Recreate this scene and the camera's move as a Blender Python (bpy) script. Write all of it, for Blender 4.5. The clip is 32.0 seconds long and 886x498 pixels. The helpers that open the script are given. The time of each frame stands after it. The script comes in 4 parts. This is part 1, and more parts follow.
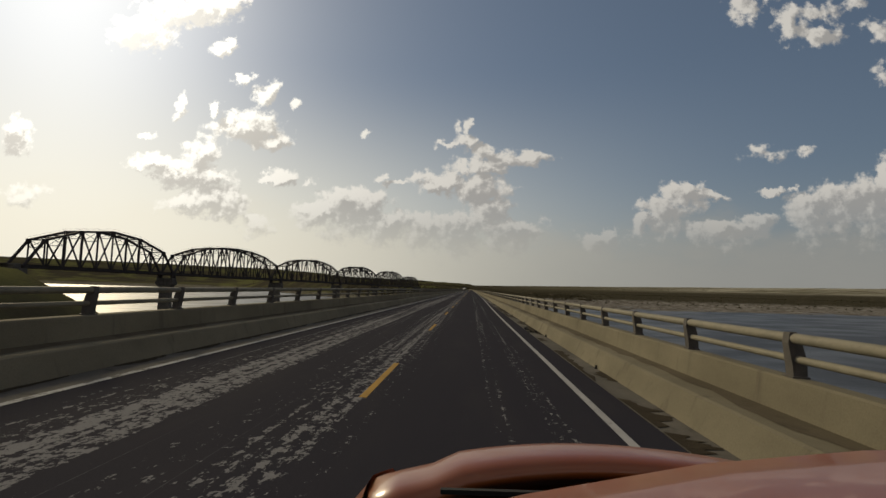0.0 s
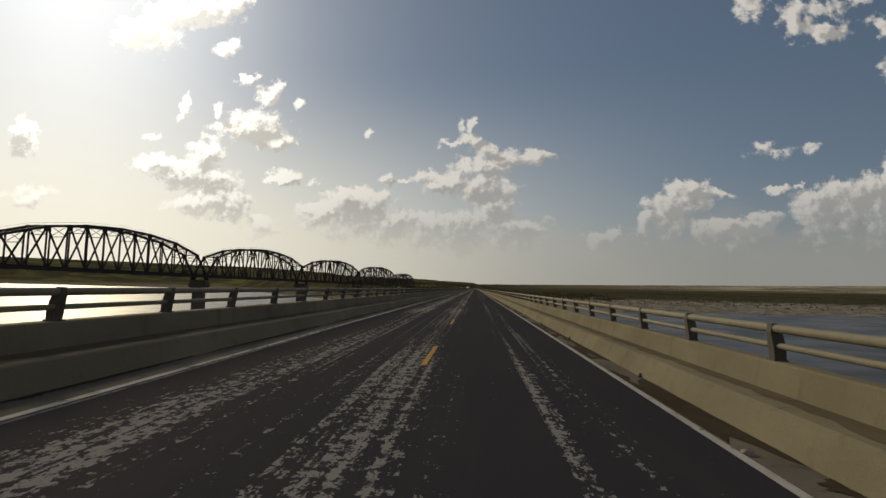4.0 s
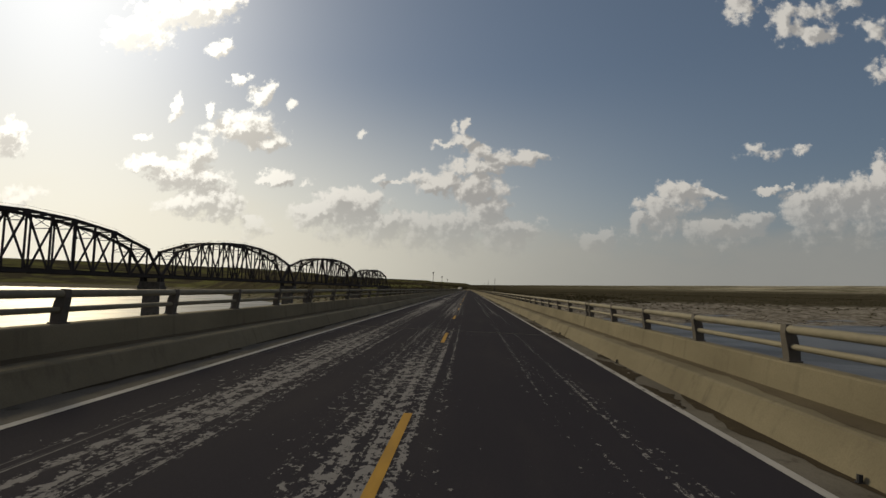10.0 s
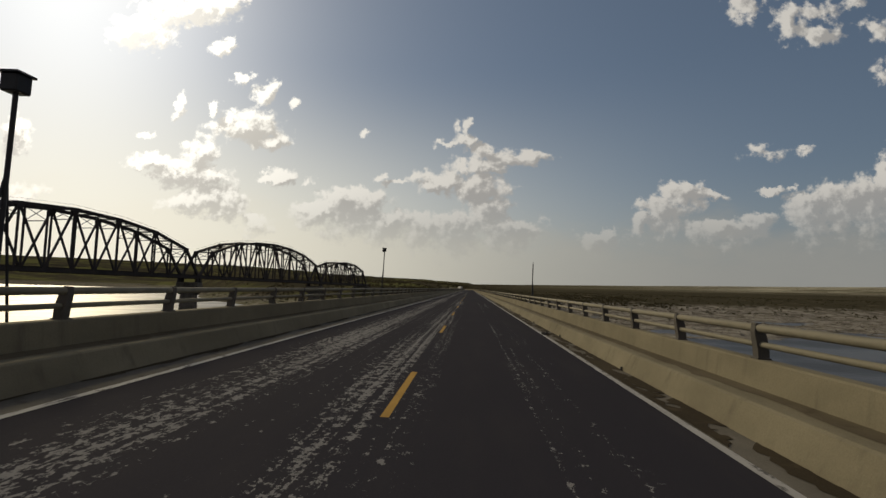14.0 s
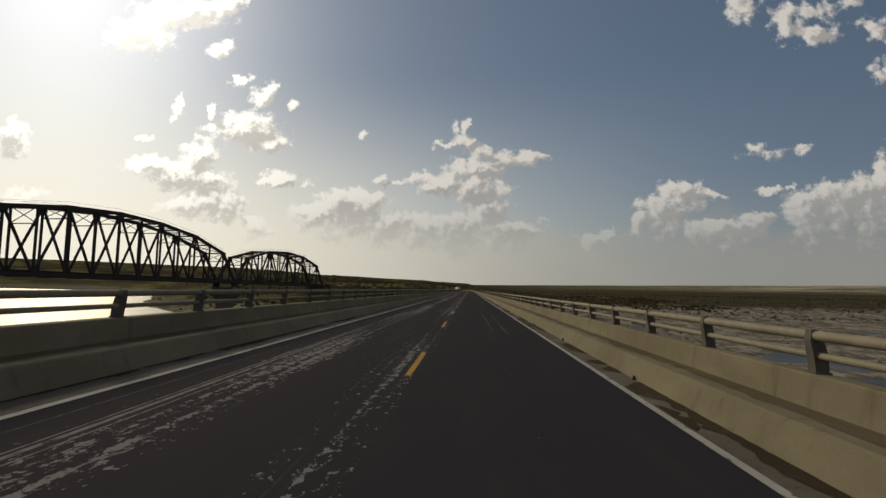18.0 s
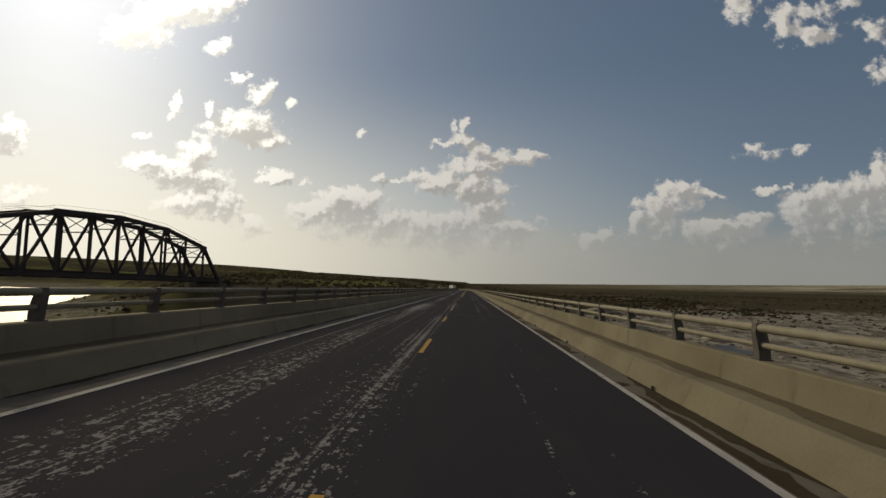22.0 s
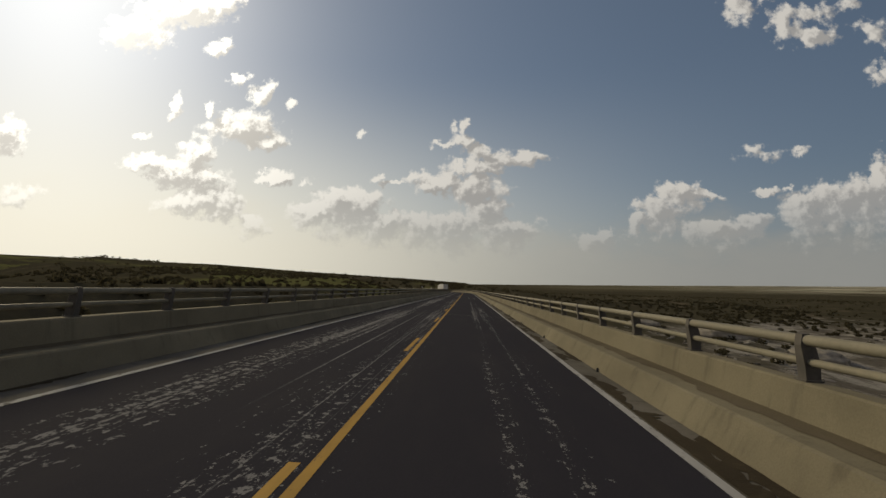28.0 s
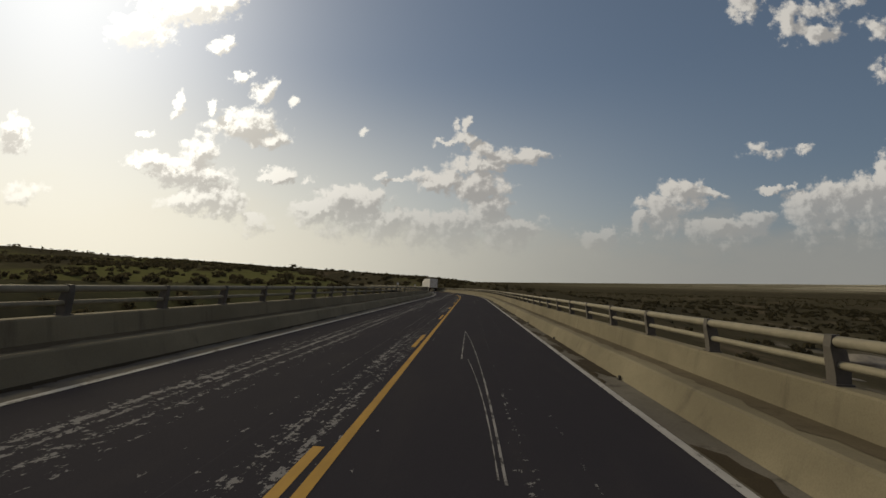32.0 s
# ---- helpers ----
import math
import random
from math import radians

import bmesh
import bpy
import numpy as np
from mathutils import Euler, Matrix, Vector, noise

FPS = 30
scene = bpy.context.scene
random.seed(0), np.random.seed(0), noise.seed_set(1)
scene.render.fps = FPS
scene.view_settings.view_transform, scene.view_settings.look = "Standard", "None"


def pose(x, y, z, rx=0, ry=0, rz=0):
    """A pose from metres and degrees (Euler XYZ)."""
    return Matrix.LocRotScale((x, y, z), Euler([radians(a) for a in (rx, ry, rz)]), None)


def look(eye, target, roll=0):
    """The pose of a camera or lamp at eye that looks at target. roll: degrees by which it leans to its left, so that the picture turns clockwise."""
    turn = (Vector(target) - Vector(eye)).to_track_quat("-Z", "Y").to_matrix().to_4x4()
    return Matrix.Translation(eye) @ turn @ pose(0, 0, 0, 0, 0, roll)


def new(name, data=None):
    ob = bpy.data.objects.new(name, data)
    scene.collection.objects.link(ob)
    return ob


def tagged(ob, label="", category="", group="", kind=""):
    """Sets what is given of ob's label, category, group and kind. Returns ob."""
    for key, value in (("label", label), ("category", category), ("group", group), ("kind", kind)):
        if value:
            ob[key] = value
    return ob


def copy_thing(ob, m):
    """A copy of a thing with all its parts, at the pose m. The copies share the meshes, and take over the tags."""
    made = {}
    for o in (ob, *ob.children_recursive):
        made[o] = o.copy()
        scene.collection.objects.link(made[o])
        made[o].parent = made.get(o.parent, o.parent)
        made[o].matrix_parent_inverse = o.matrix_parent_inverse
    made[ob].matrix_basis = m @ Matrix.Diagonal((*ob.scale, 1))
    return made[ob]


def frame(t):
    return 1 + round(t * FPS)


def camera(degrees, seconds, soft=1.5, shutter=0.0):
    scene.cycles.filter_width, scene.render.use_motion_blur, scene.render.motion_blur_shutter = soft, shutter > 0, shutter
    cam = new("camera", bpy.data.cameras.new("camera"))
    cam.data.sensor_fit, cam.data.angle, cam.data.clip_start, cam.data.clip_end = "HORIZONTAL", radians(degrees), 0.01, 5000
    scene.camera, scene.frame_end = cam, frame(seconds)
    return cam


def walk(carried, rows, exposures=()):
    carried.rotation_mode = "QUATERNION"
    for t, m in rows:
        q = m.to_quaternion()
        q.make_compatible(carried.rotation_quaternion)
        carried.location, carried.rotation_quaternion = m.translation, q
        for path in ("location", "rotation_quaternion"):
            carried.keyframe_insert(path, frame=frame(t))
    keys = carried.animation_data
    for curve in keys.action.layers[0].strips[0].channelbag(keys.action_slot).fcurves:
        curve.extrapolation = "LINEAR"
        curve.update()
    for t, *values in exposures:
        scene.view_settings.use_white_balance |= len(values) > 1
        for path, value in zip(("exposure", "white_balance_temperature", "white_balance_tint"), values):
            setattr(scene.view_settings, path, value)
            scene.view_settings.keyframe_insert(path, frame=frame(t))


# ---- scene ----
# ---- camera and its walk ----
CAM_FOV = 79.66
ROWS = [
    (0.0, 1.44, 0.00, 1.60, 4.24, -1.58, 2.98),
    (0.5, 1.41, 15.00, 1.60, 4.15, -1.62, 2.79),
    (1.0, 1.39, 30.00, 1.60, 4.08, -1.45, 2.98),
    (1.5, 1.37, 45.00, 1.60, 4.19, -1.39, 3.25),
    (2.0, 1.33, 60.00, 1.60, 4.13, -1.62, 3.32),
    (2.5, 1.25, 75.00, 1.60, 4.16, -1.64, 3.12),
    (3.0, 1.15, 90.00, 1.60, 4.11, -1.47, 3.32),
    (3.5, 1.05, 105.00, 1.60, 4.14, -1.39, 3.49),
    (5.5, 0.66, 165.00, 1.60, 4.09, -1.27, 3.08),
    (6.0, 0.57, 180.00, 1.60, 4.23, -1.39, 3.25),
    (6.5, 0.50, 195.00, 1.60, 4.36, -1.65, 3.25),
    (7.0, 0.44, 210.00, 1.60, 4.26, -1.52, 3.11),
    (7.5, 0.39, 225.00, 1.60, 4.17, -1.38, 2.87),
    (8.0, 0.38, 240.00, 1.60, 4.17, -1.45, 2.79),
    (8.5, 0.42, 255.00, 1.60, 4.30, -1.25, 2.69),
    (9.0, 0.50, 270.00, 1.60, 4.07, -1.46, 2.66),
    (9.5, 0.59, 285.00, 1.60, 4.02, -1.26, 2.66),
    (10.0, 0.67, 300.00, 1.60, 4.25, -1.27, 2.71),
    (10.5, 0.73, 315.00, 1.60, 4.28, -1.20, 2.83),
    (11.0, 0.78, 330.00, 1.60, 4.04, -1.53, 2.76),
    (11.5, 0.83, 345.00, 1.60, 4.24, -1.46, 2.51),
    (12.0, 0.87, 360.00, 1.60, 4.27, -1.39, 2.63),
    (12.5, 0.89, 375.00, 1.60, 4.19, -1.26, 2.62),
    (13.0, 0.90, 390.00, 1.60, 4.20, -1.12, 2.89),
    (13.5, 0.92, 405.00, 1.60, 4.15, -1.38, 2.94),
    (14.0, 0.94, 420.00, 1.60, 4.18, -1.54, 2.91),
    (14.5, 0.96, 435.00, 1.60, 4.20, -1.71, 2.72),
    (16.5, 1.06, 495.00, 1.60, 4.27, -1.39, 2.77),
    (17.0, 1.07, 510.00, 1.60, 4.30, -1.45, 2.77),
    (17.5, 1.06, 525.00, 1.60, 4.25, -1.38, 2.80),
    (18.0, 1.03, 540.00, 1.60, 4.29, -1.21, 2.84),
    (18.5, 1.00, 555.00, 1.60, 4.43, -1.14, 2.87),
    (19.0, 0.98, 570.00, 1.60, 4.31, -1.17, 3.09),
    (19.5, 0.97, 585.00, 1.60, 4.24, -1.36, 3.09),
    (20.0, 0.96, 600.00, 1.60, 4.28, -1.65, 2.90),
    (20.5, 0.96, 615.00, 1.60, 4.38, -1.45, 2.66),
    (21.0, 0.97, 630.00, 1.60, 4.21, -1.44, 2.59),
    (21.5, 1.00, 645.00, 1.60, 4.21, -1.16, 2.47),
    (22.0, 1.03, 660.00, 1.60, 4.16, -1.37, 2.60),
    (22.5, 1.07, 675.00, 1.60, 4.26, -1.29, 2.55),
    (23.0, 1.12, 690.00, 1.60, 4.18, -1.30, 2.52),
    (23.5, 1.17, 705.00, 1.60, 4.18, -1.24, 2.56),
    (24.0, 1.23, 720.00, 1.60, 4.20, -1.37, 2.49),
    (24.5, 1.28, 735.00, 1.60, 4.29, -1.41, 2.53),
    (25.0, 1.33, 750.00, 1.60, 4.11, -1.34, 2.58),
    (25.5, 1.36, 765.00, 1.60, 4.06, -1.35, 2.55),
    (27.5, 1.42, 825.00, 1.60, 4.31, -1.45, 2.62),
    (28.0, 1.44, 840.00, 1.60, 4.26, -1.45, 2.59),
    (28.5, 1.47, 855.00, 1.60, 4.18, -1.44, 2.48),
    (29.0, 1.50, 870.00, 1.60, 4.31, -1.43, 2.37),
    (29.5, 1.54, 885.00, 1.60, 4.15, -1.42, 2.55),
    (30.0, 1.55, 900.00, 1.60, 3.98, -1.41, 2.64),
    (30.5, 1.52, 915.00, 1.60, 4.14, -1.44, 2.73),
    (31.0, 1.47, 930.00, 1.60, 4.11, -1.46, 2.83),
    (31.5, 1.42, 945.00, 1.60, 4.08, -1.49, 2.84),
    (32.0, 1.36, 960.00, 1.60, 4.03, -1.52, 2.85),
]

cam = camera(CAM_FOV, 32.0, soft=1.5, shutter=0.0)
walk(cam, [(t, pose(x, y, z, 90 + p, r, w)) for t, x, y, z, p, r, w in ROWS], ((0.0, -0.05, 6500, 11), (32.0, -0.05, 6500, 11)))

# ---- world, sun ----
SUN_AZ, SUN_EL = radians(-40.0), radians(25.5)   # azimuth from +y towards +x
SUN_DIR = Vector((math.sin(SUN_AZ) * math.cos(SUN_EL), math.cos(SUN_AZ) * math.cos(SUN_EL), math.sin(SUN_EL)))
SKY_STRENGTH, SUN_STRENGTH = 0.056, 2.0
world = bpy.data.worlds.new("sky")
scene.world = world
world.use_nodes = True


def build_sky():
    nt = world.node_tree
    nt.nodes.clear()
    N, L = nt.nodes.new, nt.links.new

    def math_node(op, a, b=None, c=None, clamp=False):
        n = N("ShaderNodeMath")
        n.operation, n.use_clamp = op, clamp
        for k, v in enumerate((a, b, c)):
            if v is None:
                continue
            if isinstance(v, (int, float)):
                n.inputs[k].default_value = v
            else:
                L(v, n.inputs[k])
        return n.outputs[0]

    def vec(op, a, b=None, c=None):
        n = N("ShaderNodeVectorMath")
        n.operation = op
        for k, v in enumerate((a, b, c)):
            if v is None:
                continue
            if isinstance(v, (tuple, list, Vector)):
                n.inputs[k].default_value = v
            elif isinstance(v, (int, float)):
                n.inputs[3 if op == "SCALE" else k].default_value = v
            else:
                L(v, n.inputs[3 if op == "SCALE" and k == 1 else k])
        return n.outputs["Value"] if op in ("LENGTH", "DOT_PRODUCT") else n.outputs[0]

    def ramp(v, lo, hi, a=0.0, b=1.0):
        n = N("ShaderNodeMapRange")
        n.interpolation_type = "SMOOTHSTEP"
        L(v, n.inputs[0])
        for k, x in enumerate((lo, hi, a, b)):
            n.inputs[k + 1].default_value = x
        return n.outputs[0]

    def mix(f, a, b):
        n = N("ShaderNodeMix")
        n.data_type = "RGBA"
        if isinstance(f, (int, float)):
            n.inputs[0].default_value = f
        else:
            L(f, n.inputs[0])
        for k, v in ((6, a), (7, b)):
            if isinstance(v, tuple):
                n.inputs[k].default_value = (*v, 1)
            else:
                L(v, n.inputs[k])
        return n.outputs[2]

    def fbm(p, scale, detail, rough=0.55):
        n = N("ShaderNodeTexNoise")
        n.inputs["Scale"].default_value, n.inputs["Detail"].default_value, n.inputs["Roughness"].default_value = scale, detail, rough
        L(p, n.inputs["Vector"])
        return n

    co = N("ShaderNodeTexCoord").outputs["Generated"]
    sp = N("ShaderNodeSeparateXYZ")
    L(co, sp.inputs[0])
    ahead = math_node("MAXIMUM", sp.outputs[1], 0.12)
    pj = N("ShaderNodeCombineXYZ")
    L(math_node("DIVIDE", sp.outputs[0], ahead), pj.inputs[0])
    L(math_node("DIVIDE", sp.outputs[2], ahead), pj.inputs[1])
    P = pj.outputs[0]                       # sideways and upwards, per metre ahead

    # clear sky, paler and warmer towards the sun and the horizon
    sky = N("ShaderNodeTexSky")
    sky.sky_type, sky.sun_disc = "NISHITA", False
    sky.sun_elevation, sky.sun_rotation = SUN_EL, SUN_AZ
    sky.air_density, sky.dust_density, sky.ozone_density = 1.0, 0.4, 1.4
    clear = vec("SCALE", sky.outputs[0], SKY_STRENGTH)
    clear = vec("DIVIDE", clear, vec("ADD", vec("MULTIPLY", clear, (1.7, 1.35, 1.05)), (1, 1, 1)))   # the glare stays soft
    toward = math_node("MAXIMUM", vec("DOT_PRODUCT", co, tuple(SUN_DIR)), 0.0)
    wide = math_node("POWER", toward, 11.0)
    broad = math_node("POWER", toward, 5.0)
    halo = math_node("POWER", toward, 26.0)
    core = math_node("POWER", toward, 48.0)
    up = sp.outputs[2]
    haze = ramp(up, 0.22, -0.01)

    # cumulus: soft mounds with a noisy rim
    warp = fbm(P, 9.0, 5.0, 0.62)
    wisp = fbm(P, 26.0, 6.0, 0.65)
    curl = fbm(P, 75.0, 4.0, 0.6)
    shift = vec("ADD", vec("SCALE", vec("SUBTRACT", warp.outputs["Color"], (0.5, 0.5, 0.5)), 0.05),
                vec("SCALE", vec("SUBTRACT", wisp.outputs["Color"], (0.5, 0.5, 0.5)), 0.050))
    shift = vec("ADD", shift, vec("SCALE", vec("SUBTRACT", curl.outputs["Color"], (0.5, 0.5, 0.5)), 0.016))
    Q = vec("ADD", P, shift)
    sunward = vec("NORMALIZE", vec("SUBTRACT", (math.tan(SUN_AZ), math.tan(SUN_EL) / math.cos(SUN_AZ) + 0.25, 0), P))
    Q2 = vec("ADD", Q, vec("SCALE", sunward, 0.022))
    field = [None, None]

    def puff(u, v, w, h, weight=1.0, drop=0.0):
        """A mound of cloud at u, v with half width w and half height h."""
        for k, q in enumerate((Q, Q2)):
            off = vec("MULTIPLY", vec("SUBTRACT", q, (u, v, 0)), (1 / w, 1 / h, 0))
            if drop:        # its foot fades down into the haze
                off = vec("MAXIMUM", off, vec("MULTIPLY", off, (1, drop, 0)))
                off = vec("MULTIPLY", off, (1, 1, 0))
            r = vec("LENGTH", off)
            d = math_node("MULTIPLY", math_node("SUBTRACT", 1.0, r), weight)
            field[k] = d if field[k] is None else math_node("SMOOTH_MAX", field[k], d, 0.15)

    puff(-0.577, 0.537, 0.117, 0.037)
    puff(-0.497, 0.552, 0.045, 0.029)
    puff(-0.668, 0.493, 0.079, 0.042)
    puff(-0.498, 0.470, 0.031, 0.021)
    puff(-0.455, 0.409, 0.023, 0.018)
    puff(-0.407, 0.372, 0.028, 0.032)
    puff(-0.355, 0.345, 0.011, 0.013, 0.6)
    puff(-0.587, 0.351, 0.015, 0.032, 0.8)
    puff(-0.647, 0.285, 0.023, 0.009, 0.6)
    puff(-0.508, 0.344, 0.015, 0.018)
    puff(-0.449, 0.307, 0.078, 0.038)
    puff(-0.402, 0.279, 0.050, 0.023)
    puff(-0.537, 0.255, 0.048, 0.035)
    puff(-0.626, 0.231, 0.058, 0.023)
    puff(-0.568, 0.218, 0.089, 0.033)
    puff(-0.516, 0.199, 0.051, 0.025)
    puff(-0.508, 0.164, 0.069, 0.027)
    puff(-0.553, 0.152, 0.070, 0.025)
    puff(-0.479, 0.142, 0.044, 0.025)
    puff(-0.416, 0.121, 0.037, 0.015, 0.8, 0.4)
    puff(-0.365, 0.212, 0.037, 0.021)
    puff(-0.399, 0.210, 0.028, 0.012)
    puff(-0.315, 0.200, 0.011, 0.009, 0.6)
    puff(-0.214, 0.300, 0.012, 0.008, 0.6)
    puff(-0.915, 0.285, 0.037, 0.046)
    puff(-0.898, 0.159, 0.052, 0.025, 0.5)
    puff(-0.253, 0.161, 0.055, 0.027, 1, 0.3)
    puff(-0.203, 0.162, 0.044, 0.024, 1, 0.3)
    puff(-0.301, 0.146, 0.056, 0.014, 1, 0.3)
    puff(-0.169, 0.130, 0.061, 0.019, 1, 0.3)
    puff(-0.023, 0.312, 0.016, 0.024)
    puff(-0.014, 0.281, 0.029, 0.019)
    puff(0.016, 0.262, 0.029, 0.016)
    puff(-0.051, 0.270, 0.027, 0.010)
    puff(0.049, 0.251, 0.054, 0.021)
    puff(0.108, 0.253, 0.043, 0.018)
    puff(0.006, 0.229, 0.066, 0.018)
    puff(-0.058, 0.201, 0.073, 0.023)
    puff(0.007, 0.191, 0.072, 0.034)
    puff(0.029, 0.159, 0.050, 0.029, 1, 0.4)
    puff(-0.144, 0.196, 0.027, 0.010)
    puff(-0.107, 0.213, 0.015, 0.009, 0.6)
    puff(-0.180, 0.210, 0.015, 0.010, 0.6)
    puff(-0.034, 0.125, 0.072, 0.024, 1, 0.3)
    puff(0.072, 0.116, 0.071, 0.017, 1, 0.3)
    puff(0.241, 0.106, 0.047, 0.011, 1, 0.3)
    puff(-0.093, 0.124, 0.043, 0.019, 1, 0.3)
    puff(0.391, 0.186, 0.049, 0.025, 1, 0.5)
    puff(0.350, 0.162, 0.053, 0.026, 1, 0.4)
    puff(0.318, 0.139, 0.028, 0.017, 1, 0.4)
    puff(0.439, 0.186, 0.041, 0.011)
    puff(0.518, 0.143, 0.041, 0.015, 1, 0.3)
    puff(0.467, 0.127, 0.080, 0.014, 1, 0.3)
    puff(0.550, 0.198, 0.032, 0.009)
    puff(0.591, 0.204, 0.012, 0.008, 0.6)
    puff(0.541, 0.267, 0.046, 0.013, 0.45)
    puff(0.613, 0.275, 0.028, 0.008, 0.4)
    puff(0.620, 0.172, 0.050, 0.033, 1, 0.4)
    puff(0.671, 0.191, 0.067, 0.031, 1, 0.4)
    puff(0.721, 0.197, 0.056, 0.038, 1, 0.4)
    puff(0.758, 0.227, 0.027, 0.049, 1, 0.4)
    puff(0.505, 0.548, 0.033, 0.035, 0.75)
    puff(0.542, 0.564, 0.029, 0.015, 0.6)
    puff(0.585, 0.514, 0.028, 0.040, 0.75)
    puff(0.636, 0.495, 0.060, 0.027, 0.75)
    puff(0.645, 0.541, 0.042, 0.019, 0.6)
    puff(0.702, 0.555, 0.030, 0.017, 0.45)
    puff(0.758, 0.503, 0.032, 0.027, 0.45)
    puff(0.761, 0.416, 0.032, 0.022, 0.5)

    fine = fbm(P, 38.0, 6.0, 0.58)
    lit = fbm(vec("ADD", P, vec("SCALE", sunward, 0.012)), 38.0, 6.0, 0.58)
    d = math_node("ADD", field[0], math_node("MULTIPLY", math_node("SUBTRACT", fine.outputs[0], 0.5), 1.7))
    front = ramp(sp.outputs[1], 0.2, 0.45)
    cover = math_node("MULTIPLY", ramp(d, -0.06, 0.42), front)
    cover = math_node("MULTIPLY", cover, ramp(up, 0.02, 0.19, 0.12, 1.0))
    # the sun stands behind: rims that face it glow, hearts and far sides are grey
    slope = math_node("ADD", math_node("SUBTRACT", field[0], field[1]), math_node("MULTIPLY", math_node("SUBTRACT", fine.outputs[0], lit.outputs[0]), 2.2))
    glowing = ramp(math_node("SUBTRACT", slope, math_node("MULTIPLY", d, 0.50)), -0.46, 0.22)
    tone = mix(glowing, (0.335, 0.325, 0.305), (0.60, 0.575, 0.52))
    tone = mix(math_node("MULTIPLY", haze, 0.65), tone, (0.31, 0.31, 0.285))
    near_sun = mix(glowing, (0.47, 0.445, 0.385), (1.10, 1.06, 0.93))
    tone = mix(math_node("MULTIPLY", wide, 1.5, clamp=True), tone, near_sun)

    # a low bank of hazy cloud along the horizon
    bank_noise = fbm(vec("MULTIPLY", P, (1.0, 2.2, 1.0)), 5.0, 6.0, 0.6)
    bank_h = math_node("ADD", math_node("MULTIPLY", bank_noise.outputs[0], 0.20), 0.01)
    bank = ramp(math_node("SUBTRACT", bank_h, sp.outputs[2]), -0.05, 0.06)
    bank = math_node("MULTIPLY", bank, 0.8)
    bank_tone = mix(bank_noise.outputs[0], (0.25, 0.252, 0.237), (0.30, 0.297, 0.27))

    c = mix(0.12, clear, (0.25, 0.30, 0.34))
    c = mix(math_node("MULTIPLY", haze, 0.6), c, (0.26, 0.275, 0.27))
    c = mix(bank, c, bank_tone)
    warm = math_node("MULTIPLY", math_node("POWER", toward, 4.2), ramp(up, 0.40, 0.0))
    c = mix(math_node("MULTIPLY", warm, 1.15, clamp=True), c, (0.98, 0.92, 0.73))
    c = mix(cover, c, tone)
    # the same cumulus field, unseen, added behind, front-lit, as warm fill for shaded faces
    heap = fbm(co, 3.2, 6.0, 0.55)
    behind = math_node("MULTIPLY", ramp(heap.outputs[0], 0.42, 0.58), ramp(sp.outputs[1], 0.25, -0.1))
    c = mix(math_node("MULTIPLY", behind, ramp(up, 0.0, 0.1)), c, (0.40, 0.36, 0.33))
    for f, k, col in ((broad, 0.05, (1.0, 0.98, 0.94)), (wide, 0.085, (1.0, 0.97, 0.90)), (halo, 0.20, (1.0, 0.97, 0.88)), (core, 0.42, (1.0, 0.97, 0.88))):
        w = N("ShaderNodeCombineXYZ")
        for i in range(3):
            L(math_node("MULTIPLY", f, k * col[i]), w.inputs[i])
        c = vec("ADD", c, w.outputs[0])
    below = ramp(up, -0.06, -0.01)
    c = mix(below, (0.10, 0.09, 0.07), c)
    bg = N("ShaderNodeBackground")
    bg.inputs["Strength"].default_value = 1.0
    L(c, bg.inputs["Color"])
    L(bg.outputs[0], N("ShaderNodeOutputWorld").inputs["Surface"])


build_sky()
sun = new("sun", bpy.data.lights.new("sun", "SUN"))
sun.data.energy, sun.data.angle, sun.data.color = SUN_STRENGTH, radians(10), (1.0, 0.84, 0.53)
sun.matrix_world = look((0, 0, 0), -SUN_DIR)

